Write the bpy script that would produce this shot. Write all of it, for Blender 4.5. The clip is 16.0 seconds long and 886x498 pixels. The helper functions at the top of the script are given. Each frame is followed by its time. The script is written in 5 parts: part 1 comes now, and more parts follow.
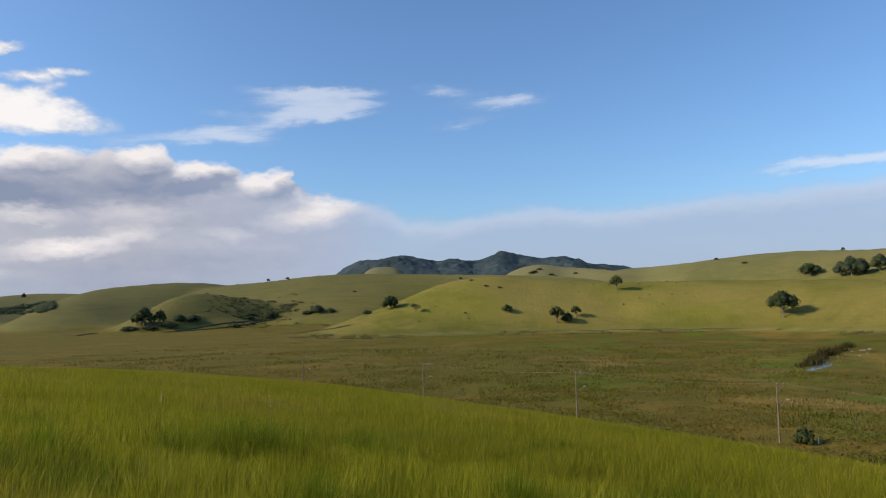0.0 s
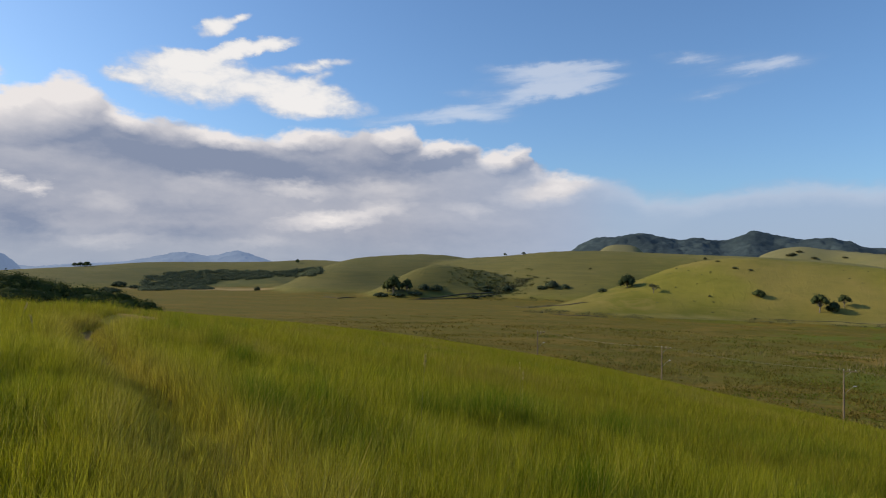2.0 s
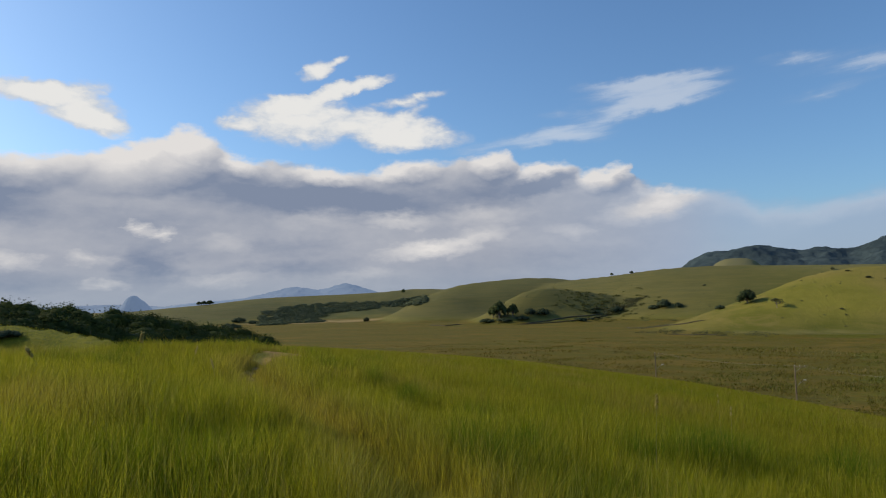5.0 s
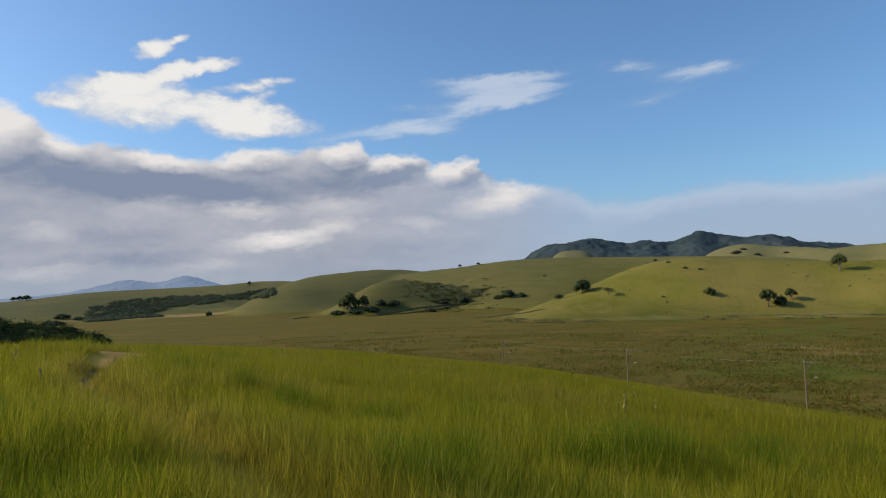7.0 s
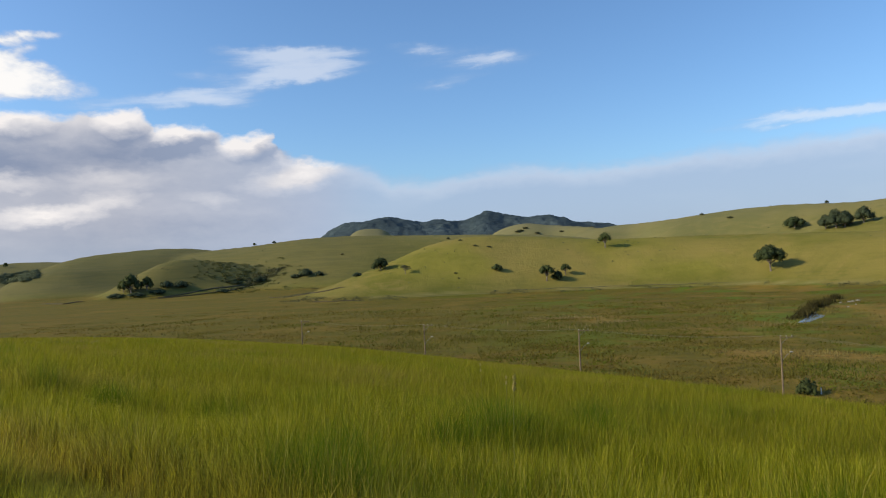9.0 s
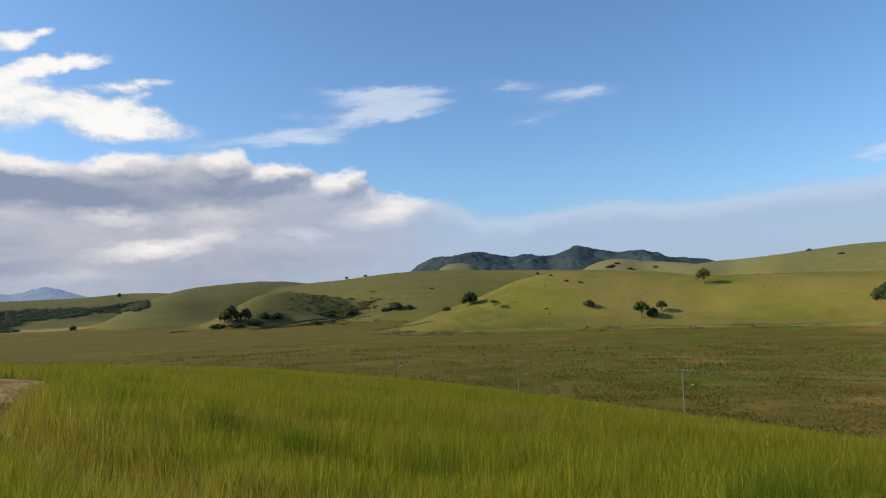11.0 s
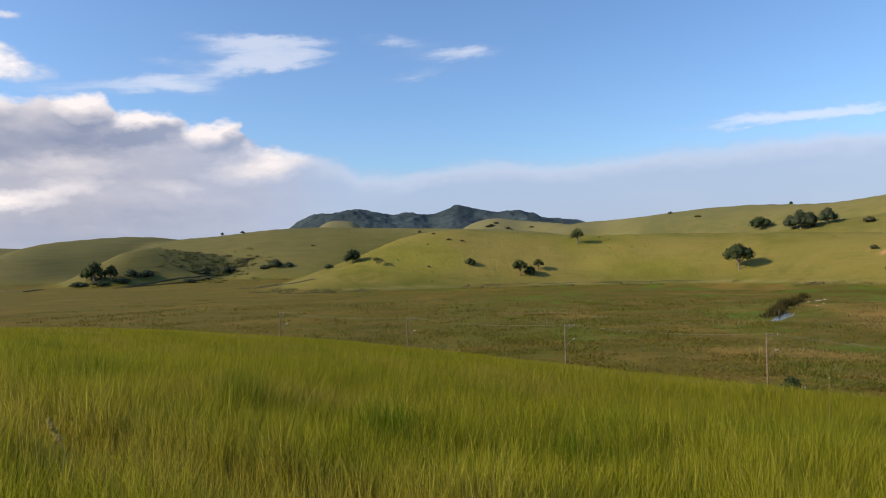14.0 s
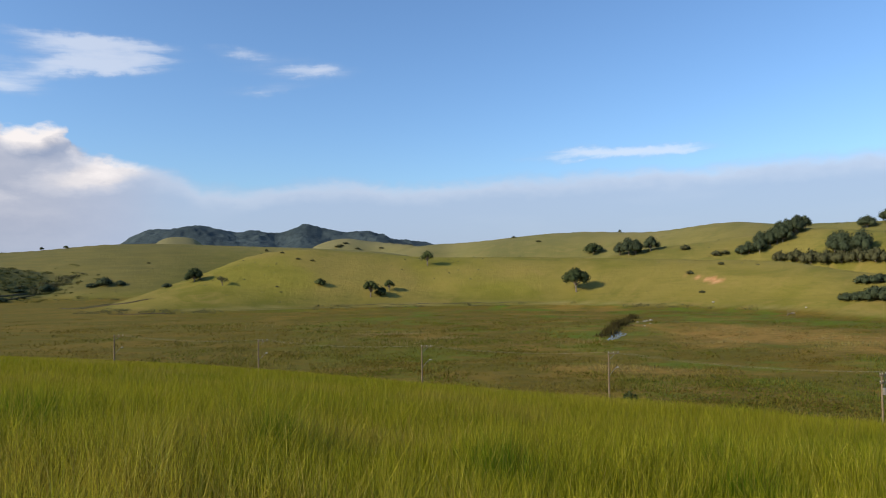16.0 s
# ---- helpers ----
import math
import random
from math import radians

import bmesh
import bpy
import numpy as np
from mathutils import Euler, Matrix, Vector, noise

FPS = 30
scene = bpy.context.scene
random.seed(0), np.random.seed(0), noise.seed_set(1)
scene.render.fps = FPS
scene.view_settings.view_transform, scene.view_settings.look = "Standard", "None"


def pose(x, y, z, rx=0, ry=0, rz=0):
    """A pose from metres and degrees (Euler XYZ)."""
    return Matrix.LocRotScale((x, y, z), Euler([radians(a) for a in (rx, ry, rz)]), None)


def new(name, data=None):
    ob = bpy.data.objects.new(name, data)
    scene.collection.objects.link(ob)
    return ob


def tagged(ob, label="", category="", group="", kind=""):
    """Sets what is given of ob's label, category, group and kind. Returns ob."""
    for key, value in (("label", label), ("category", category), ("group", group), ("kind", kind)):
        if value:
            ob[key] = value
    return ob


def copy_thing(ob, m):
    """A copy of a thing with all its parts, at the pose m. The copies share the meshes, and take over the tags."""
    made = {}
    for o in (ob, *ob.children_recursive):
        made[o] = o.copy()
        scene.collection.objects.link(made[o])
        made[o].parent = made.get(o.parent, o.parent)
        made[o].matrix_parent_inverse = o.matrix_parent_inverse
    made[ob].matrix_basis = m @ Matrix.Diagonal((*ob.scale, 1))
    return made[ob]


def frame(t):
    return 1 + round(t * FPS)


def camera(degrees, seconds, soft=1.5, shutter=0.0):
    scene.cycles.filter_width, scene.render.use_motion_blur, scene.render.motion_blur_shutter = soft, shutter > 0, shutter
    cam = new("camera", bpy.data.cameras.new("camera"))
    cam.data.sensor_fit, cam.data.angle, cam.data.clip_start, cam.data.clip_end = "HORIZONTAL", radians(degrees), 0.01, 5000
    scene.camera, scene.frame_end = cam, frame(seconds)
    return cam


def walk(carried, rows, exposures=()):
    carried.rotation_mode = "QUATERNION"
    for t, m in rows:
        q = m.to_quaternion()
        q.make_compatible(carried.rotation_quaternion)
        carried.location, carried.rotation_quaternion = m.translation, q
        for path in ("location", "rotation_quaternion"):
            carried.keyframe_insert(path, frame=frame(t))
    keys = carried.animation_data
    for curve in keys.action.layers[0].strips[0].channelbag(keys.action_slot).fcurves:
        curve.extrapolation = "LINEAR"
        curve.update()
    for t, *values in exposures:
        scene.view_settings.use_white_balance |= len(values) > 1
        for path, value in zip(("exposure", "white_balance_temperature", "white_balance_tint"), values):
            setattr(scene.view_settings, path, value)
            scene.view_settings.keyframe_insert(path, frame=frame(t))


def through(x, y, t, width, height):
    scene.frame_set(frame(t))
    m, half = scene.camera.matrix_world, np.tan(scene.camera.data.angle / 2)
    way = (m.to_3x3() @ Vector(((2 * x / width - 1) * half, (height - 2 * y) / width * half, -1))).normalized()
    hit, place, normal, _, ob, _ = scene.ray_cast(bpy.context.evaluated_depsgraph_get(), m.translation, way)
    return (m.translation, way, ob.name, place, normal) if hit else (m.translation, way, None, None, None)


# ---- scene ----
import itertools

cam = camera(65.77, 16.0, 1.1)
PATH = [
    (0.0, pose(0.000, 0.000, 1.300, 93.974, 1.439, 0.000)),
    (0.5, pose(-0.193, 0.332, 1.262, 93.048, 2.146, 7.217)),
    (1.0, pose(-0.344, 0.514, 1.237, 92.482, 1.526, 12.153)),
    (1.5, pose(-0.366, 0.530, 1.239, 91.768, 1.399, 16.446)),
    (2.0, pose(-0.364, 0.481, 1.243, 92.059, -0.973, 19.389)),
    (2.5, pose(-0.376, 0.371, 1.248, 93.025, -1.648, 27.381)),
    (3.0, pose(-0.477, 0.250, 1.273, 92.514, -0.421, 31.491)),
    (3.2, pose(-0.549, 0.239, 1.278, 92.955, 1.940, 31.685)),
    (5.3, pose(-1.609, 0.723, 1.307, 94.243, 1.242, 27.688)),
    (5.5, pose(-1.726, 0.775, 1.309, 93.835, 1.394, 27.412)),
    (6.0, pose(-2.015, 0.933, 1.332, 98.337, 2.770, 27.316)),
    (6.5, pose(-2.256, 1.191, 1.306, 94.550, -1.461, 24.948)),
    (7.0, pose(-2.444, 1.477, 1.272, 93.146, 2.025, 15.587)),
    (7.5, pose(-2.586, 1.674, 1.247, 92.003, 1.739, 11.925)),
    (8.0, pose(-2.750, 1.761, 1.265, 92.276, 2.630, 9.703)),
    (8.5, pose(-2.877, 1.717, 1.301, 91.065, 2.912, 8.574)),
    (9.0, pose(-3.079, 1.633, 1.335, 90.645, 2.615, -1.243)),
    (9.5, pose(-3.302, 1.715, 1.352, 89.602, 0.854, 1.477)),
    (9.7, pose(-3.402, 1.784, 1.351, 90.231, 0.827, 3.886)),
    (11.8, pose(-5.140, 3.211, 1.346, 94.330, 2.264, 7.143)),
    (12.0, pose(-5.282, 3.308, 1.347, 93.109, 1.305, 8.623)),
    (12.5, pose(-5.562, 3.434, 1.345, 91.423, 0.550, 5.055)),
    (13.0, pose(-5.780, 3.491, 1.343, 86.973, 2.442, 0.254)),
    (13.5, pose(-6.067, 3.585, 1.336, 87.617, 3.314, 2.036)),
    (14.0, pose(-6.471, 3.788, 1.319, 90.018, 1.613, -3.919)),
    (14.5, pose(-7.009, 4.142, 1.290, 86.498, 6.211, -13.911)),
    (15.0, pose(-7.454, 4.497, 1.271, 87.212, 5.864, -15.232)),
    (15.5, pose(-7.840, 4.789, 1.261, 89.262, 3.852, -15.327)),
    (16.0, pose(-8.205, 5.036, 1.253, 91.504, 0.745, -16.555)),
]
walk(cam, PATH, ((0.0, .04, 6500, 10), (1.0, .04, 6500, 9), (2.0, -.08, 6500, 9), (3.0, -.18, 6500, 9), (5.5, -.20, 6450, 4), (6.0, -.20, 6400, 0), (6.5, -.20, 6450, 3), (7.0, -.12, 6500, 7),
                 (8.5, .02, 6480, 8), (9.5, .14, 6480, 8), (12.0, .04, 6480, 8), (13.0, .08, 6550, 10), (14.5, .2, 6650, 13), (15.2, .17, 6600, 11), (16.0, .14, 6550, 10)))


# ---- light ----
SUN_AZ, SUN_EL = -99.0, 27.0  # bearing from +y towards +x, and elevation, in degrees
sun_dir = Vector((math.sin(radians(SUN_AZ)) * math.cos(radians(SUN_EL)), math.cos(radians(SUN_AZ)) * math.cos(radians(SUN_EL)), math.sin(radians(SUN_EL))))
sun = new("sun", bpy.data.lights.new("sun", "SUN"))
sun.data.energy, sun.data.angle, sun.data.color = 4.3, radians(0.55), (1.0, 0.84, 0.58)
sun.rotation_euler = sun_dir.to_track_quat("Z", "Y").to_euler()


class Nodes:
    """Short hand for node trees."""

    def __init__(self, tree):
        self.t = tree
        tree.nodes.clear()

    def add(self, kind, **values):
        n = self.t.nodes.new(kind)
        for k, v in values.items():
            setattr(n, k, v)
        return n

    def put(self, socket, v):
        if hasattr(v, "is_output"):
            self.t.links.new(v, socket)
        elif v is not None:
            socket.default_value = v

    def math(self, op, a, b=None, c=None, clamp=False):
        n = self.add("ShaderNodeMath", operation=op, use_clamp=clamp)
        for s, v in zip(n.inputs, (a, b, c)):
            self.put(s, v)
        return n.outputs[0]

    def ramp(self, v, a, b, lo=0.0, hi=1.0, smooth=True):
        n = self.add("ShaderNodeMapRange", interpolation_type="SMOOTHSTEP" if smooth else "LINEAR", clamp=True)
        for s, q in zip(n.inputs, (v, a, b, lo, hi)):
            self.put(s, q)
        return n.outputs[0]

    def xyz(self, x, y, z=0.0):
        n = self.add("ShaderNodeCombineXYZ")
        for s, v in zip(n.inputs, (x, y, z)):
            self.put(s, v)
        return n.outputs[0]

    def noise(self, vec, scale, detail=4.0, rough=0.55, warp=0.0):
        n = self.add("ShaderNodeTexNoise")
        self.put(n.inputs["Vector"], vec)
        for k, v in (("Scale", scale), ("Detail", detail), ("Roughness", rough), ("Distortion", warp)):
            n.inputs[k].default_value = v
        return n.outputs[0]

    def mix(self, f, a, b, blend="MIX"):
        n = self.add("ShaderNodeMix", data_type="RGBA", blend_type=blend)
        self.put(n.inputs[0], f)
        self.put(n.inputs[6], a if hasattr(a, "is_output") else (*a, 1.0))
        self.put(n.inputs[7], b if hasattr(b, "is_output") else (*b, 1.0))
        return n.outputs[2]


def build_sky():
    w = bpy.data.worlds.new("sky")
    scene.world = w
    w.use_nodes = True
    g = Nodes(w.node_tree)
    sky = g.add("ShaderNodeTexSky", sky_type="NISHITA", sun_disc=False, sun_elevation=radians(SUN_EL), sun_rotation=radians(SUN_AZ),
                altitude=50.0, air_density=1.0, dust_density=1.3, ozone_density=4.5)
    d = g.add("ShaderNodeTexCoord").outputs["Generated"]
    sep = g.add("ShaderNodeSeparateXYZ")
    g.put(sep.inputs[0], d)
    az = g.math("MULTIPLY", g.math("ARCTAN2", sep.outputs[0], sep.outputs[1]), 57.29578)
    el = g.math("MULTIPLY", g.math("ARCSINE", sep.outputs[2]), 57.29578)

    def knots(v, pts):
        """A line through (x, y) points."""
        s = pts[0][1]
        for (x0, y0), (x1, y1) in zip(pts, pts[1:]):
            s = g.math("ADD", s, g.ramp(v, x0, x1, 0.0, y1 - y0, smooth=False))
        return s

    def wave(a, e, sa, se, z, detail, rough=.55):
        return g.math("SUBTRACT", g.noise(g.xyz(g.math("MULTIPLY", a, sa), g.math("MULTIPLY", e, se), z), 1.0, detail, rough, .2), .5)

    fine = wave(az, el, .55, 1.1, 2.0, 6.0, .58)
    soft_wave = wave(az, el, .10, .34, 3.0, 3.0, .5)
    aw = g.math("ADD", az, g.math("ADD", g.math("MULTIPLY", wave(az, el, .20, .40, 0.0, 2.0), 2.6), g.math("MULTIPLY", wave(az, el, .9, 1.5, 5.0, 4.0), .9)))
    ew = g.math("ADD", el, g.math("ADD", g.math("MULTIPLY", wave(az, el, .20, .40, 7.0, 2.0), 1.3), g.math("MULTIPLY", wave(az, el, .9, 1.5, 9.0, 4.0), .7)))
    place = g.xyz(aw, ew)
    ragged = g.xyz(g.math("MULTIPLY_ADD", wave(az, el, .5, 1.2, 11.0, 5.0, .6), 3.6, aw), g.math("MULTIPLY_ADD", wave(az, el, .5, 1.2, 13.0, 5.0, .6), 1.3, ew))
    light_place = g.xyz(g.math("SUBTRACT", aw, .5), g.math("ADD", ew, .45))

    def lobes(*lists, at=place, grow=1.0):
        """The summed thickness of soft lobes: bearing, elevation, half length, half height, tilt, weight."""
        total = None
        for ca, ce, ha, he, tilt, weight in itertools.chain(*lists):
            m = g.add("ShaderNodeMapping", vector_type="TEXTURE")
            g.put(m.inputs["Vector"], at)
            m.inputs["Location"].default_value = (ca, ce, 0)
            m.inputs["Rotation"].default_value = (0, 0, radians(tilt))
            m.inputs["Scale"].default_value = (ha * grow, he * grow, 1)
            ball = g.add("ShaderNodeTexGradient", gradient_type="SPHERICAL")
            g.t.links.new(m.outputs[0], ball.inputs[0])
            total = g.math("MULTIPLY", ball.outputs[1], weight) if total is None else g.math("MULTIPLY_ADD", ball.outputs[1], weight, total)
        return total

    # loose white clouds, thin streaks, and the heads, gleams and shaded hollows of the long bank
    white = ((-39.7, 14.9, 5.5, 2.04, 2, 1.0), (-31.4, 14.2, 5.6, 1.35, -8, 1.0), (-32.3, 13.1, 2.6, 1.0, -8, .9), (-40.1, 16.3, 2.1, .79, 6, .8), (-35.3, 17.6, 3.8, .57, 13, 1.3),
             (-38.2, 18.6, 1.6, .69, 17, 1.2), (-36.3, 19.6, .9, .35, 20, .6), (-30.4, 16.6, 3.6, .45, 8, .6), (-45.0, 14.3, 1.9, .58, -1, .65), (-30.1, 15.7, 1.7, .62, 12, .5))
    torn = ((-59.4, 15.6, 2.9, .75, 4, 1.1), (-56.4, 14.9, 3.6, 1.22, -10, 1.0), (-54.4, 13.7, 2.2, .92, -20, .9), (-55.1, 16.3, 1.5, .57, 1, .45), (-65.5, 12.3, 3.3, 1.59, -13, 1.1),
            (-62.9, 14.3, .9, .42, 12, .8), (-71.2, 12.0, 2.7, 1.76, -17, 1.0), (-80.0, 17.0, 8.0, 2.4, 5, 1.0))
    streaks = ((-10.1, 16.1, 6.0, 1.32, 1, .75), (-10.8, 16.8, 5.9, .54, 1, .6), (-13.8, 14.4, 4.8, .77, 8, .65), (-17.5, 13.1, 4.3, .75, 0, .75), (-23.2, 12.6, 4.7, .63, 4, .5), (-8.9, 15.3, 3.9, .66, 5, .55),
               (-18.2, 14.9, 2.3, .53, 1, .3), (.3, 17.1, 2.4, .42, 1, .42), (3.6, 16.1, 5.6, 1.4, -6, .36), (6.3, 16.0, 3.8, .6, 3, .42), (1.4, 14.2, 3.8, .6, 7, .42), (29.9, 9.1, 6.8, .62, 2, .9), (35.9, 9.1, 4.9, .4, 0, .4))
    heads = ((-59.4, 10.5, 3.4, 1.63, 8, .5), (-51.8, 11.3, 5.9, 2.23, 6, .85), (-48.5, 12.7, 2.0, 1.48, -19, .8), (-44.2, 11.3, 2.0, .99, -3, .6), (-40.4, 11.9, 1.3, .64, 4, .9), (-37.5, 10.3, 2.8, .83, -6, .6),
             (-30.7, 11.1, 3.2, 1.2, 3, .85), (-23.4, 11.5, 2.1, 1.45, 16, .9), (-19.0, 10.7, 2.4, 1.08, 5, 1.0), (-14.4, 9.8, 2.4, 1.24, 9, 1.1), (-66.0, 10.4, 3.6, 1.14, 7, .7))
    gleams = ((-52.2, 6.0, 1.0, .53, -2, .75), (-50.4, 5.6, 1.1, .54, 4, .75), (-60.5, 3.6, 1.6, .66, -13, .45), (-55.6, 3.7, 1.5, .52, -3, .4), (-54.2, 1.8, 1.5, .43, -1, .55), (-45.8, 2.1, 3.6, .55, 4, .35),
              (-45.6, 5.0, 2.2, .73, 1, .25), (-31.7, 6.8, 3.1, .71, -3, .6), (-28.9, 4.2, 4.0, .8, 5, .8), (-24.8, 5.3, 2.7, .65, 5, .45), (-63.3, 5.5, 2.6, .96, 2, .3), (-10.0, 7.2, 4.6, 1.22, 10, .8))
    faint = ((-7.2, 8.1, 4.3, .51, -1, .5), (-17.3, 5.4, 1.8, .55, -7, .3), (-34.1, 2.3, 2.4, .47, 1, .3), (-24.6, 6.9, 3.3, .84, 2, .3), (-38.3, 6.7, 3.7, .75, 0, .2), (-68.0, 3.0, 2.8, 1.14, -5, .4))
    hollows = ((-63.3, 8.2, 5.8, 2.29, -6, 1.0), (-43.5, 9.1, 7.7, 1.82, -3, .75), (-34.1, 8.3, 8.0, 1.86, -4, .85), (-23.5, 8.9, 4.9, 1.38, 1, .6), (-18.9, 9.4, 3.2, .91, 6, .75), (-12.0, 9.2, 2.2, .57, -7, .8),
               (-51.2, 3.0, 2.5, 1.77, 4, .7), (-40.4, 2.9, 5.8, .94, 2, .45), (-61.7, 1.9, 6.4, .98, 2, .45), (-51.9, 6.7, 7.7, 1.31, 1, .35), (-18.0, 3.2, 7.8, 1.01, 1, .3), (-40.2, 4.6, 4.6, .75, 1, .3))

    # the bank: heaped up towards the west, a thin veil towards the east
    top = g.math("ADD", knots(aw, ((-90, 9.5), (-73.6, 10.4), (-64.7, 11.3), (-61.2, 11.3), (-55.9, 11.9), (-52.7, 12.5), (-50, 13.6), (-49.1, 14.2), (-47.6, 13.9), (-46, 12.9), (-44.9, 12.2), (-40.3, 11.5), (-36, 10.9),
                                   (-33.7, 11.1), (-32.2, 11.5), (-29.4, 11.9), (-27.5, 11.7), (-23.5, 12.4), (-22.2, 12.3), (-21.2, 11.2), (-19.8, 11.4), (-17.3, 10.9), (-16.3, 10.3), (-13.4, 10.9), (-12.4, 10.6), (-11.9, 9.5), (-10.4, 8.7))),
                 knots(az, ((-10.4, 0.0), (-4.5, -.6), (-2.8, -1.5), (.4, -1.8), (5.2, -1.1), (9.8, -1.0), (12.5, -1.5), (18, -1.1), (22, -.8), (31.3, -.6), (50, -.3))))
    heaped = g.ramp(az, -11.0, -3.0, 1.0, 0.0)
    bank_d = g.math("MULTIPLY_ADD", fine, g.ramp(heaped, 0.0, 1.0, .5, 1.1), g.math("SUBTRACT", top, ew))
    bank = g.math("MULTIPLY", g.ramp(bank_d, -.05, g.ramp(heaped, 0.0, 1.0, 1.5, .75)), g.ramp(heaped, 0.0, 1.0, .82, 1.0))
    billow = lobes(heads, grow=1.15)
    slope = g.math("SUBTRACT", billow, lobes(heads, at=light_place, grow=1.15))
    rim = g.ramp(bank_d, 0.2, 2.2, 1.0, 0.0)
    lit = g.math("MULTIPLY_ADD", rim, g.ramp(az, -14.0, -9.0, .38, .05), .29)
    lit = g.math("MULTIPLY_ADD", billow, .85, lit)
    lit = g.math("MULTIPLY_ADD", slope, .6, lit)
    lit = g.math("MULTIPLY_ADD", lobes(gleams, faint, at=ragged, grow=1.3), .9, lit)
    lit = g.math("MULTIPLY_ADD", lobes(hollows, at=ragged, grow=1.15), -.50, lit)
    lit = g.math("ADD", lit, g.math("ADD", g.math("MULTIPLY", soft_wave, .34), g.math("MULTIPLY", fine, .20)))
    lit = g.ramp(lit, 0.0, 1.0, smooth=False)
    body = g.mix(lit, (.250, .295, .415), (.88, .83, .82))
    body = g.mix(g.ramp(el, .3, 4.0, .5, 0.0), body, (.330, .40, .52))
    edge = g.math("MULTIPLY", g.ramp(bank_d, .2, 1.0), g.ramp(bank_d, .9, 2.6, 1.0, 0.0))
    thin = g.mix(g.math("ADD", g.math("MULTIPLY", edge, .55), g.math("MULTIPLY", soft_wave, .5), clamp=True), (.385, .475, .65), (.62, .665, .78))
    body = g.mix(g.math("MULTIPLY", knots(az, ((-24.0, 0.0), (-13.0, .35), (-4.0, .97))), g.ramp(lobes(gleams[-1:], heads[-3:]), 0.0, .5, 1.0, .15)), body, thin)

    loose_d = lobes(white, torn, grow=1.25)
    loose_d = g.math("MULTIPLY_ADD", fine, g.ramp(loose_d, 0.0, .3, 0.0, .8), loose_d)
    loose = g.ramp(loose_d, .06, .56)
    comb = wave(g.math("ADD", az, g.math("MULTIPLY", el, 2.5)), g.math("SUBTRACT", el, g.math("MULTIPLY", az, .12)), .16, 1.5, 4.0, 5.0, .6)
    wisp = lobes(streaks, grow=1.35)
    wisp = g.math("MULTIPLY", g.ramp(g.math("MULTIPLY_ADD", comb, g.ramp(wisp, 0.0, .4, 0.0, .9), wisp), .06, .90), .56)
    white_col = g.mix(g.ramp(g.math("MULTIPLY_ADD", fine, .8, loose_d), .2, .9), (.66, .70, .79), (.93, .90, .89))
    colour = g.mix(g.math("MAXIMUM", loose, g.ramp(wisp, 0.0, .4)), body, g.mix(loose, (.78, .80, .86), white_col))
    mask = g.math("MAXIMUM", bank, g.math("MAXIMUM", loose, wisp))
    mask = g.math("MULTIPLY", mask, g.ramp(el, -1.5, -.2))

    a, b = g.add("ShaderNodeBackground"), g.add("ShaderNodeBackground")
    g.put(a.inputs[0], g.mix(1.0, sky.outputs[0], (.935, 1.05, 1.14), "MULTIPLY"))
    a.inputs[1].default_value = 0.152
    g.put(b.inputs[0], colour)
    b.inputs[1].default_value = 1.0
    m = g.add("ShaderNodeMixShader")
    for s, v in zip(m.inputs, (mask, a.outputs[0], b.outputs[0])):
        g.put(s, v)
    g.t.links.new(m.outputs[0], g.add("ShaderNodeOutputWorld").inputs[0])


build_sky()


# ---- materials ----
def material(name):
    m = bpy.data.materials.new(name)
    m.use_nodes = True
    g = Nodes(m.node_tree)
    out = g.add("ShaderNodeOutputMaterial")
    bsdf = g.add("ShaderNodeBsdfPrincipled")
    g.t.links.new(bsdf.outputs[0], out.inputs[0])
    return m, g, bsdf, out


def attribute(g, name):
    return g.add("ShaderNodeAttribute", attribute_name=name).outputs["Fac"]


def position(g):
    return g.add("ShaderNodeNewGeometry").outputs["Position"]


def relief(g, bsdf, value, distance, strength=1.0):
    b = g.add("ShaderNodeBump")
    b.inputs["Strength"].default_value, b.inputs["Distance"].default_value = strength, distance
    g.put(b.inputs["Height"], value)
    g.put(bsdf.inputs["Normal"], b.outputs[0])


def plain(name, colour, rough=.7, metal=0.0, grain=.25, scale=8.0):
    """A simple surface with grain and stains."""
    m, g, bsdf, _ = material(name)
    p = g.add("ShaderNodeTexCoord").outputs["Object"]
    f = g.ramp(g.math("ADD", g.noise(p, scale, 5), g.math("MULTIPLY", g.noise(p, scale * .17, 3), .8)), .6, 1.2)
    dark = tuple(c * (1 - grain) for c in colour)
    light = tuple(min(1, c * (1 + grain)) for c in colour)
    g.put(bsdf.inputs["Base Color"], g.mix(f, dark, light))
    bsdf.inputs["Roughness"].default_value, bsdf.inputs["Metallic"].default_value = rough, metal
    relief(g, bsdf, f, .004)
    return m


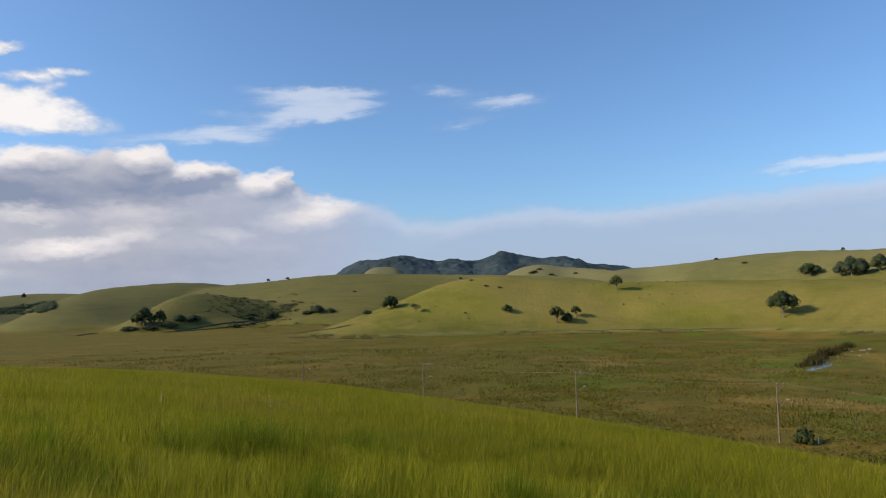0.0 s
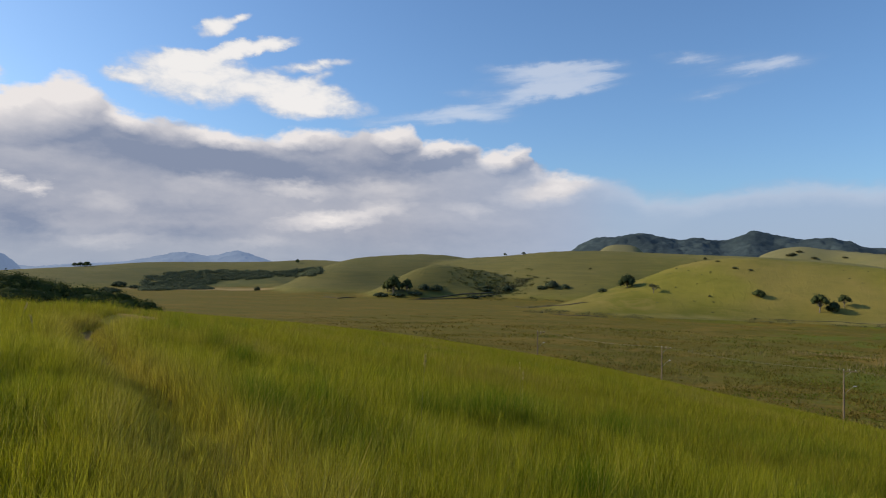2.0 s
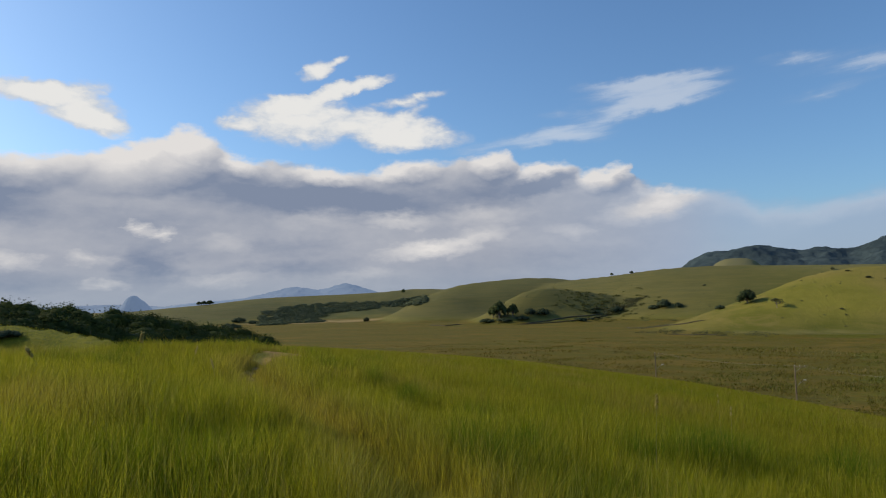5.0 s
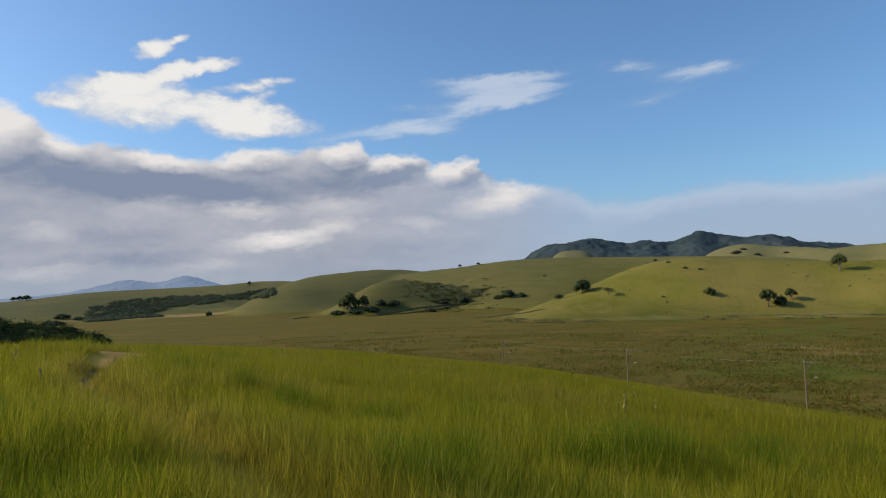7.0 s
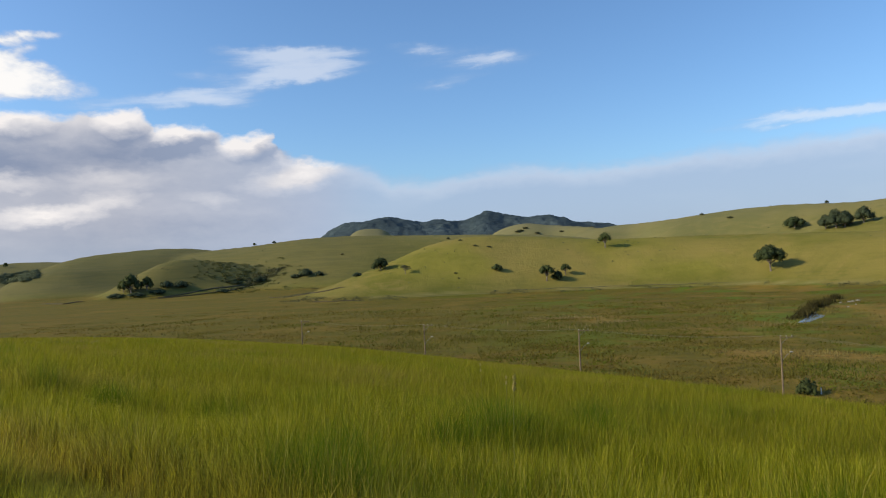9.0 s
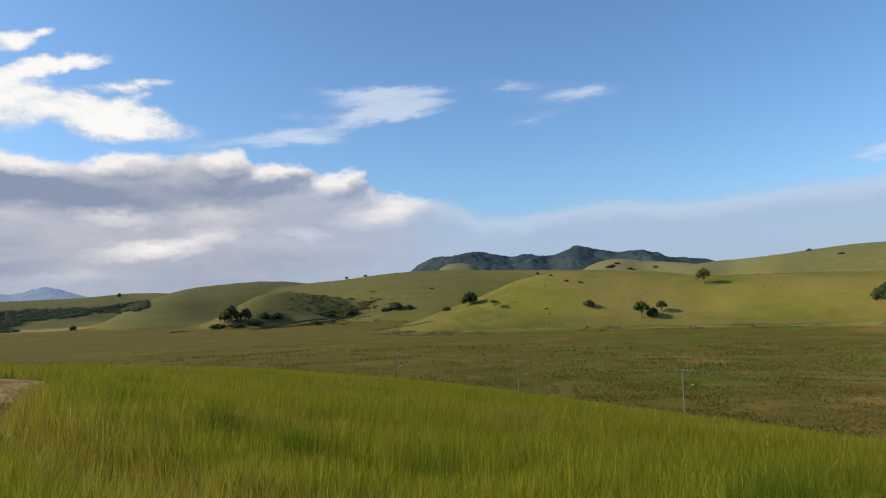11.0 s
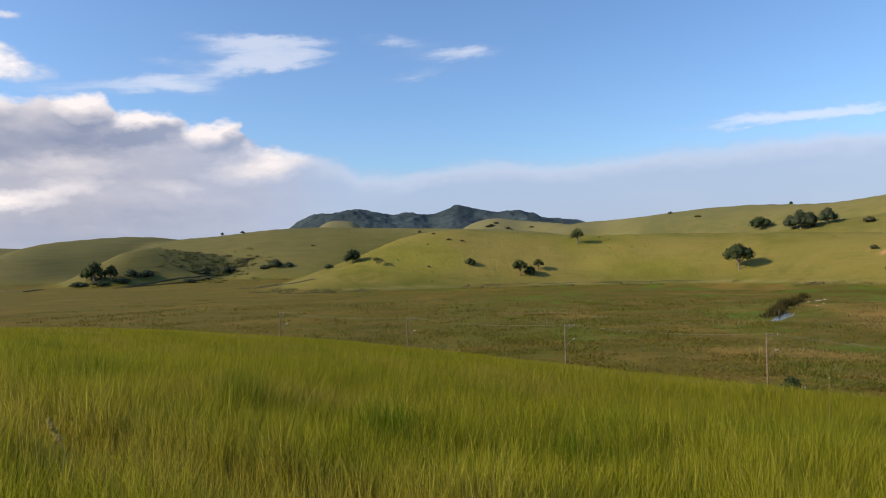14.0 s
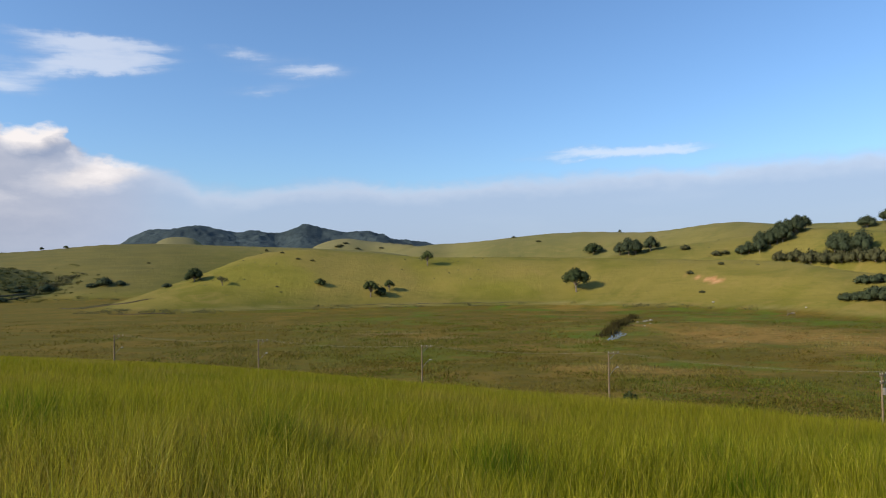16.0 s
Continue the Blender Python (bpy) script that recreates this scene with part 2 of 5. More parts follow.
def leafy(name, dark, light, through=.35):
    """Leaves: some light passes through; each leaf differs a little."""
    m, g, bsdf, out = material(name)
    island = g.add("ShaderNodeNewGeometry").outputs["Random Per Island"]
    own = g.add("ShaderNodeObjectInfo").outputs["Random"]
    f = g.math("ADD", g.math("MULTIPLY", island, .75), g.math("MULTIPLY", own, .25))
    mottle = g.ramp(g.noise(position(g), 1.1, 4, .65), .35, .65)
    f = g.math("ADD", g.math("MULTIPLY", f, .6), g.math("MULTIPLY", mottle, .4))
    col = g.mix(f, dark, light)
    g.put(bsdf.inputs["Base Color"], col)
    bsdf.inputs["Roughness"].default_value = .8
    bsdf.inputs["Specular IOR Level"].default_value = .06
    tr = g.add("ShaderNodeBsdfTranslucent")
    g.put(tr.inputs[0], col)
    mix = g.add("ShaderNodeMixShader")
    mix.inputs[0].default_value = through
    g.t.links.new(bsdf.outputs[0], mix.inputs[1])
    g.t.links.new(tr.outputs[0], mix.inputs[2])
    g.t.links.new(mix.outputs[0], out.inputs[0])
    return m


def grass_material(name, green, lush, dry, bright, through=.42, vary=.8):
    """Blades: the kind of each blade (lush or dry) is stored with it."""
    m, g, bsdf, out = material(name)
    island = g.add("ShaderNodeNewGeometry").outputs["Random Per Island"]
    col = g.mix(attribute(g, "lush"), green, lush)
    col = g.mix(attribute(g, "dry"), col, dry)
    col = g.mix(g.math("MULTIPLY", g.ramp(island, 0.45, 1.0, .0, vary, smooth=False), g.ramp(attribute(g, "lush"), .3, 1.0, 1.0, .12)), col, bright)
    col = g.mix(g.ramp(island, 0.0, 0.40, vary, .0, smooth=False), col, tuple(c * .28 for c in green))
    g.put(bsdf.inputs["Base Color"], col)
    bsdf.inputs["Roughness"].default_value = .6
    bsdf.inputs["Specular IOR Level"].default_value = .08
    tr = g.add("ShaderNodeBsdfTranslucent")
    g.put(tr.inputs[0], col)
    mix = g.add("ShaderNodeMixShader")
    mix.inputs[0].default_value = through
    g.t.links.new(bsdf.outputs[0], mix.inputs[1])
    g.t.links.new(tr.outputs[0], mix.inputs[2])
    g.t.links.new(mix.outputs[0], out.inputs[0])
    return m


def ground_material():
    m, g, bsdf, _ = material("pasture")
    p = position(g)
    big, mid, small, fine = g.noise(p, .012, 4), g.noise(p, .05, 5, .6), g.noise(p, .35, 5, .65), g.noise(p, 2.5, 4, .7)
    # grazed hillsides
    hill = g.mix(g.ramp(big, .38, .62), (.120, .118, .017), (.190, .160, .037))
    hill = g.mix(g.ramp(mid, .35, .7), hill, (.168, .146, .030))
    hill = g.mix(g.math("MULTIPLY", g.ramp(small, .55, .75), .5), hill, (.080, .090, .016))
    hill = g.mix(g.math("MULTIPLY", g.ramp(g.noise(p, .02, 6, .68, .8), .48, .64), .7), hill, (.100, .108, .016))
    hill = g.mix(g.math("MULTIPLY", g.ramp(g.noise(p, .028, 6, .7, 1.2), .54, .68), .65), hill, (.225, .170, .052))
    sq = g.add("ShaderNodeSeparateXYZ")
    g.put(sq.inputs[0], p)
    step = g.math("SINE", g.math("ADD", g.math("MULTIPLY", sq.outputs[2], 3.4), g.math("MULTIPLY", mid, 16.0)))
    hill = g.mix(g.math("MULTIPLY", g.math("MULTIPLY", g.ramp(step, .35, .95), g.ramp(big, .40, .58)), .10), hill, (.085, .092, .020))
    streak = g.noise(g.xyz(g.math("MULTIPLY", sq.outputs[0], .035), g.math("MULTIPLY", sq.outputs[1], .02), g.math("MULTIPLY", sq.outputs[2], .55)), 1.0, 5, .66, .3)
    hill = g.mix(g.math("MULTIPLY", g.ramp(streak, .54, .70), .35), hill, (.098, .098, .024))
    hill = g.mix(g.math("MULTIPLY", g.ramp(streak, .30, .44, 1.0, 0.0), .35), hill, (.215, .180, .052))
    hill = g.mix(g.math("MULTIPLY", attribute(g, "golden"), g.ramp(mid, .3, .65, .45, .8)), hill, g.mix(g.ramp(big, .4, .6), (.240, .215, .034), (.285, .222, .056)))
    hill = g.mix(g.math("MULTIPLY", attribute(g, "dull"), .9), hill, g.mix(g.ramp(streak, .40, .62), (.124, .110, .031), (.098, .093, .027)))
    # air haze painted in: distant slopes go paler and greyer
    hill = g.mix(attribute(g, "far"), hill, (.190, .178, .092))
    # wet valley: browns, olives and fresh green patches in long bands
    sp = g.add("ShaderNodeSeparateXYZ")
    g.put(sp.inputs[0], p)
    band = g.noise(g.xyz(g.math("MULTIPLY", sp.outputs[0], .018), g.math("MULTIPLY", sp.outputs[1], .07)), 1.0, 6, .62, .5)
    wet = g.mix(g.ramp(band, .36, .60), (.150, .104, .014), (.112, .094, .010))
    wet = g.mix(g.ramp(small, .44, .74), wet, (.088, .078, .010))
    wet = g.mix(g.math("MULTIPLY", g.ramp(g.noise(p, .033, 5, .62, .4), .48, .64), attribute(g, "fresh")), wet, (.094, .128, .009))
    wet = g.mix(g.math("MULTIPLY", g.ramp(g.noise(p, .021, 4, .6), .52, .68), g.math("ADD", g.math("MULTIPLY", attribute(g, "fresh"), .5), .25)), wet, (.240, .150, .030))
    tuft = g.noise(g.xyz(g.math("MULTIPLY", sp.outputs[0], .16), g.math("MULTIPLY", sp.outputs[1], .42)), 1.0, 6, .7, .6)
    wet = g.mix(g.math("MULTIPLY", attribute(g, "russet"), g.ramp(tuft, .32, .60, 1.0, .7)), wet, g.mix(g.ramp(small, .35, .65), (.290, .168, .040), (.210, .140, .028)))
    wet = g.mix(g.math("MULTIPLY", g.ramp(tuft, .53, .70), .5), wet, (.052, .050, .010))
    wet = g.mix(g.math("MULTIPLY", g.ramp(tuft, .30, .44, 1.0, 0.0), .35), wet, (.190, .150, .040))
    # tall grass on the near hill
    near = g.mix(g.ramp(small, .35, .65), (.145, .150, .007), (.185, .175, .012))
    near = g.mix(g.ramp(fine, .40, .72, 0, .8), near, (.050, .058, .006))
    col = g.mix(attribute(g, "hill"), wet, hill)
    col = g.mix(attribute(g, "near"), col, near)
    col = g.mix(attribute(g, "hay"), col, (.330, .235, .105))
    col = g.mix(g.math("MULTIPLY", attribute(g, "scrub"), g.ramp(mid, .35, .6)), col, (.075, .090, .034))
    col = g.mix(attribute(g, "track"), col, (.250, .215, .080))
    col = g.mix(attribute(g, "clay"), col, g.mix(g.ramp(small, .3, .7), (.42, .20, .085), (.52, .30, .15)))
    col = g.mix(attribute(g, "soil"), col, g.mix(g.ramp(fine, .3, .7), (.310, .178, .062), (.390, .245, .100)))
    g.put(bsdf.inputs["Base Color"], col)
    bsdf.inputs["Roughness"].default_value = .95
    bsdf.inputs["Specular IOR Level"].default_value = .1
    relief(g, bsdf, g.math("ADD", g.math("MULTIPLY", small, 1.0), g.math("MULTIPLY", fine, .25)), .9, .7)
    return m


def forest_material(name, dark, light):
    m, g, bsdf, _ = material(name)
    p = position(g)
    f = g.ramp(g.math("ADD", g.math("MULTIPLY", g.noise(p, .06, 6, .7), .7), g.math("MULTIPLY", g.noise(p, .008, 3), .5)), .42, .78)
    g.put(bsdf.inputs["Base Color"], g.mix(f, dark, light))
    bsdf.inputs["Roughness"].default_value = 1.0
    bsdf.inputs["Specular IOR Level"].default_value = .05
    relief(g, bsdf, g.noise(p, .09, 5, .7), 7.0, .55)
    return m


PASTURE = ground_material()
GRASS = grass_material("tall_grass", (.165, .182, .004), (.060, .132, .003), (.30, .230, .045), (.60, .56, .042), .5)
GRASS_MID = grass_material("meadow_grass", (.190, .200, .005), (.094, .165, .004), (.29, .225, .045), (.46, .43, .036), .5, .5)
GRASS_FAR = grass_material("distant_grass", (.205, .208, .006), (.130, .180, .005), (.28, .225, .045), (.36, .34, .03), .5, .3)
STEMS = grass_material("pale_stems", (.33, .32, .012), (.2, .3, .01), (.50, .41, .10), (.66, .60, .08), .35)
REED = grass_material("marsh_grass", (.150, .115, .020), (.090, .115, .014), (.36, .28, .12), (.22, .18, .035), .3)
REED_DARK = grass_material("dark_reed", (.045, .042, .012), (.04, .05, .01), (.11, .08, .03), (.09, .075, .02), .25)
# dark and grove leaves: lightened towards blue to paint in air haze
LEAF_DARK = leafy("dark_leaves", (.036, .052, .024), (.070, .092, .038), .3)
LEAF_GROVE = leafy("hazed_grove_leaves", (.050, .068, .038), (.088, .110, .060), .35)
LEAF_WOOD = leafy("wood_canopy", (.036, .052, .013), (.066, .086, .022), .35)
# far wood leaves: the pale air haze is put into their colour
LEAF_FAR = leafy("hazed_wood_leaves", (.085, .106, .064), (.112, .135, .080), .45)
LEAF_HILL = leafy("hill_scrub", (.090, .098, .030), (.128, .130, .042), .45)
LEAF_MID = leafy("leaves", (.044, .060, .022), (.088, .106, .038), .3)
# dry leaves, their colour made paler by painted haze
LEAF_PALE = leafy("hazed_dry_leaves", (.082, .088, .044), (.130, .128, .062), .35)
LEAF_OLIVE = leafy("olive_scrub", (.118, .104, .018), (.155, .134, .026), .4)
LEAF_GREEN = leafy("green_scrub", (.090, .108, .012), (.125, .145, .018), .4)
LEAF_RUST = leafy("rust_scrub", (.112, .084, .015), (.155, .112, .024), .4)
PALE_REED = leafy("pale_reeds", (.22, .17, .07), (.34, .27, .13), .35)
BARK = plain("bark", (.17, .14, .11), .9, 0, .4, 3)
POST = plain("weathered_pole", (.180, .130, .078), .85, 0, .3, 6)
STEEL = plain("galvanised_steel", (.20, .19, .17), .6, .3, .2, 9)
CERAMIC = plain("ceramic", (.34, .33, .30), .3, 0, .1, 5)
WIRE = plain("aluminium_wire", (.26, .23, .17), .6, 0, .1, 5)
ROCK = plain("pale_rock", (.27, .25, .20), .9, 0, .3, 2)
WHITE = plain("white_paint", (.8, .8, .78), .7, 0, .1, 4)
STALK = plain("green_stalk", (.20, .19, .05), .8, 0, .3, 20)
TRACK = plain("pale_track", (.140, .128, .024), .95, 0, .3, .4)
SOIL = plain("dark_soil", (.060, .050, .022), .95, 0, .35, .3)
# dark green forest, with blue air haze mixed into its colour
FOREST = forest_material("hazed_forest", (.034, .050, .058), (.062, .086, .092))


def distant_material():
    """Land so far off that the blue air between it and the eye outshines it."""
    m, g, bsdf, _ = material("hazy_land")
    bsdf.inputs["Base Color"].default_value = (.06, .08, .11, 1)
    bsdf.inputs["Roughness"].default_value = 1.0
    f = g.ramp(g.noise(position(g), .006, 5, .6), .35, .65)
    # the haze is painted as an even blue glow of the land itself
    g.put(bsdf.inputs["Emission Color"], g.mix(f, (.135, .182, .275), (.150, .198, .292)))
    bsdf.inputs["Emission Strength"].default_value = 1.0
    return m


FAR = distant_material()


def water_material():
    m, g, bsdf, _ = material("still_water")
    bsdf.inputs["Base Color"].default_value = (.03, .04, .045, 1)
    bsdf.inputs["Roughness"].default_value = .06
    relief(g, bsdf, g.noise(position(g), 3.0, 3), .012, 1.0)
    return m


WATER = water_material()


# ---- the lie of the land ----
EYE = 1.3  # eye height above the ground at the start


def curve(a, knots, col):
    """Smooth curve through (bearing, ..., value, ...) knots."""
    k = np.array(knots, float)
    x, y = k[:, 0], k[:, col]
    m = np.gradient(y, x)
    a = np.clip(a, x[0], x[-1])
    i = np.clip(np.searchsorted(x, a) - 1, 0, len(x) - 2)
    h = x[i + 1] - x[i]
    u = (a - x[i]) / h
    return ((2 * u**3 - 3 * u**2 + 1) * y[i] + (u**3 - 2 * u**2 + u) * h * m[i]
            + (3 * u**2 - 2 * u**3) * y[i + 1] + (u**3 - u**2) * h * m[i + 1])


def soft_max(a, b, k):
    h = np.maximum(k - np.abs(a - b), 0) / k
    return np.maximum(a, b) + h * h * k / 4


def lattice(ix, iy, seed):
    v = np.sin(ix * 127.1 + iy * 311.7 + seed * 74.7) * 43758.5453
    return v - np.floor(v)


def bumps(x, y, size, seed=0):
    """Smooth value noise, -1 to 1."""
    x, y = x / size, y / size
    ix, iy = np.floor(x), np.floor(y)
    u, v = x - ix, y - iy
    u, v = u * u * (3 - 2 * u), v * v * (3 - 2 * v)
    a = lattice(ix, iy, seed) * (1 - u) + lattice(ix + 1, iy, seed) * u
    b = lattice(ix, iy + 1, seed) * (1 - u) + lattice(ix + 1, iy + 1, seed) * u
    return (a * (1 - v) + b * v) * 2 - 1


# hills: bearing in degrees, distance of the crest, height of the crest; then front and back width
HILLS = {
    "front": ([(-15, 455, -26), (-12.3, 457, -23), (-9.6, 462, -18.4), (-6.8, 470, -11.2), (-3, 484, -.1), (-.2, 497, 9.0), (3.2, 508, 13.9),
               (7.8, 517, 12.6), (13.7, 522, 8.2), (23.1, 524, 6.7), (30.6, 510, 4.6), (36.9, 490, 2.4), (42.3, 465, .3),
               (45.8, 435, -4.6), (52, 410, -9), (65, 400, -12), (80, 400, -30)], 118, 170),
    "middle": ([(-25, 930, -20), (-21, 920, 12), (-18, 900, 19.8), (-14.5, 860, 23.3), (-10.4, 820, 28.2), (-6.7, 800, 29), (.8, 800, 25.3),
                (5.5, 800, 23), (12, 800, 16), (20, 800, -10)], 250, 250),
    "knoll": ([(-28, 690, -27), (-26.4, 690, -24), (-23.7, 690, -8.4), (-21.7, 700, 3.9), (-20.1, 710, 8.9), (-17.5, 720, 6.2), (-14, 730, -1.4),
               (-10.5, 720, -16.5), (-8, 720, -27)], 105, 120),
    "shoulder": ([(-36, 840, -27), (-32.8, 840, -18.6), (-30.8, 860, -4), (-27.3, 900, 16.2), (-23.7, 930, 23.9), (-20.5, 950, 26.6), (-18.4, 960, 24.6),
                  (-16.2, 960, 19), (-10, 960, 5), (-4, 960, -27)], 230, 260),
    "long": ([(-75, 1000, -12), (-60, 1000, -9), (-52, 1050, -4.6), (-49.5, 1070, -1.2), (-46.9, 1100, 2.2), (-43.3, 1150, 9.3), (-37.8, 1200, 13.2), (-33.1, 1200, 16.2),
              (-30.8, 1220, 20), (-27.9, 1200, 18.3), (-22, 1200, 5), (-16, 1200, -27)], 330, 500),
    "meadow": ([(-110, 95, -3), (-90, 95, -2), (-75, 92, -1.3), (-64.3, 90, -1.0), (-60.9, 90, -1.4), (-57.2, 85, -2.2), (-53.2, 75, -3.6), (-48, 70, -9),
                (-42, 70, -18)], 60, 70),
    "woodside": ([(-100, 210, -6), (-75, 210, -6.3), (-64.4, 205, -6.2), (-60.9, 215, -6.2), (-57.2, 235, -6.9), (-53.2, 255, -9.2), (-49.1, 280, -12.8),
                  (-44.7, 305, -18.4), (-41, 320, -27)], 90, 170),
    "back": ([(8, 920, -27), (11, 910, 15), (13.8, 900, 27.2), (16.9, 900, 31), (19, 860, 31.8), (23.2, 850, 37.6), (27, 840, 40), (32.7, 800, 36.5),
              (38.9, 750, 41.7), (42.8, 750, 37.5), (44.7, 750, 37.6), (48.8, 700, 35.3), (65, 700, 30), (80, 700, -27)], 230, 400),
    "fold": ([(24, 650, -27), (27, 650, -2), (29.4, 650, 8.8), (32.5, 650, 14.4), (38.8, 650, 22.7), (42.7, 640, 28.2), (48.6, 600, 22.8), (60, 590, 16),
              (75, 590, -27)], 120, 150),
    "cone": ([(-8.5, 1300, -27), (-6.7, 1300, 45), (-4.8, 1300, 60.6), (-3, 1300, 43), (-1.5, 1300, -27)], 160, 160),
    "rise": ([(2, 1200, -27), (5.8, 1200, 41.4), (7.9, 1200, 51.9), (10.2, 1200, 46.5), (13.8, 1150, 36.6), (18, 1150, 20), (22, 1150, -27)], 200, 200),
}


def valley(x, y):
    return EYE - 24.5 - .012 * (np.clip(x, -80, 90) - 10)


def near_hill(x, y):
    """The grassy hill on which the walker stands."""
    side = np.clip(-x - .7 * y - 6, 0, 90)
    return EYE - .834 - .36 - .1044 * x - .1117 * y - .00177 * x * x - .00031 * y * y - .00099 * x * y - .025 * side**2 / (1 + side / 200)


def height(x, y):
    """Height of the ground."""
    x, y = np.asarray(x, float), np.asarray(y, float)
    r, a = np.hypot(x, y), np.degrees(np.arctan2(x, y))
    v = valley(x, y) + .35 * bumps(x, y, 23, 3) * np.clip((r - 60) / 60, 0, 1) * np.clip((np.hypot(x - 122, y - 224.5) - 20) / 12, 0, 1)
    z = v
    for n, (name, (knots, front, back)) in enumerate(HILLS.items()):
        rc, zc = curve(a, knots, 1), curve(a, knots, 2) + EYE
        t = np.clip(np.where(r < rc, (rc - r) / front, (r - rc) / back), 0, 1)
        s = .55 * (.5 + .5 * np.cos(np.pi * t)) + .45 * (1 - t) ** 1.15
        s = np.where(t < .12, np.minimum(s, 1 - 2.2 * t * t), s)
        low = v - 5
        out = (a < knots[0][0]) | (a > knots[-1][0])
        relief = bumps(x, y, 55, n) * 1.5 + bumps(x, y, 19, n + 20) * .5
        fade = 0 if name == "meadow" else 4 * t * (1 - t)
        hz = np.where(out | (zc < low), low, low + (zc - low) * s + relief * fade)
        z = soft_max(z, hz, 4)
    near = near_hill(x, y) + .17 * np.exp(-((x + 14.9) ** 2 + (y - 16.0) ** 2) / 6.0) + .06 * bumps(x, y, 3.1, 5) + .12 * bumps(x, y, 11, 6)
    return np.where(r < 190, soft_max(z, near, 2.5), z)


def mesh_object(name, verts, faces, mat, parent=None, smooth=False, **attributes):
    """A mesh of numpy arrays as one object."""
    me = bpy.data.meshes.new(name)
    verts, faces = np.asarray(verts, np.float32), np.asarray(faces, np.int32)
    me.vertices.add(len(verts))
    me.vertices.foreach_set("co", verts.ravel())
    k = faces.shape[1]
    me.loops.add(faces.size)
    me.loops.foreach_set("vertex_index", faces.ravel())
    me.polygons.add(len(faces))
    me.polygons.foreach_set("loop_start", np.arange(0, faces.size, k, dtype=np.int32))
    me.polygons.foreach_set("use_smooth", np.full(len(faces), smooth))
    for key, v in attributes.items():
        me.attributes.new(key, "FLOAT", "POINT").data.foreach_set("value", np.asarray(v, np.float32))
    me.materials.append(mat)
    me.update(calc_edges=True)
    me.validate()
    ob = new(name, me)
    ob.parent = parent
    return ob


def part(name, bm, mat, parent, label=""):
    me = bpy.data.meshes.new(name)
    bm.to_mesh(me)
    bm.free()
    me.materials.append(mat)
    ob = new(name, me)
    ob.parent = parent
    return tagged(ob, label)


def grid_faces(rows, cols):
    i = np.arange((rows - 1) * cols).reshape(rows - 1, cols)
    j = np.roll(i, -1, axis=1)
    return np.stack([i, j, j + cols, i + cols], -1).reshape(-1, 4)


def blot(x, y, cx, cy, rx, ry, turn=0.0, edge=.35, seed=1, size=6.0):
    """1 inside an uneven patch, 0 outside."""
    c, s = math.cos(radians(turn)), math.sin(radians(turn))
    u, v = ((x - cx) * c + (y - cy) * s) / rx, ((y - cy) * c - (x - cx) * s) / ry
    d = 1 - np.hypot(u, v) + .35 * bumps(x, y, size, seed) + .2 * bumps(x, y, size / 3, seed + 3)
    return np.clip(d / edge, 0, 1)


TRAIL = ((-1.5, 2.5), (-4.2, 5.0), (-6.3, 6.5), (-8.2, 7.9), (-10.4, 9.8), (-12.2, 12.3), (-15.0, 16.2), (-20, 21), (-29, 28))


def trail_distance(x, y):
    d = np.full(np.shape(x), 1e9)
    for (ax, ay), (bx, by) in zip(TRAIL, TRAIL[1:]):
        t = np.clip(((x - ax) * (bx - ax) + (y - ay) * (by - ay)) / ((bx - ax) ** 2 + (by - ay) ** 2), 0, 1)
        d = np.minimum(d, np.hypot(x - ax - t * (bx - ax), y - ay - t * (by - ay)))
    return d


def clay_patch(x, y):
    """The bare stretch of the trail."""
    return np.maximum(blot(x, y, -15.0, 16.2, 1.6, .9, 132, .3, 7, 1.2), blot(x, y, -13.3, 13.8, 1.1, .4, 132, .3, 8, 1.2))


def russet_field(x, y):
    """Where rusty dry grass covers the valley floor."""
    return np.maximum(blot(x, y, 172, 200, 78, 44, -42, .5, 21, 26), np.maximum(.8 * blot(x, y, 82, 152, 26, 9, -30, .8, 22, 12), .7 * blot(x, y, 150, 330, 40, 10, -35, .8, 23, 16)))


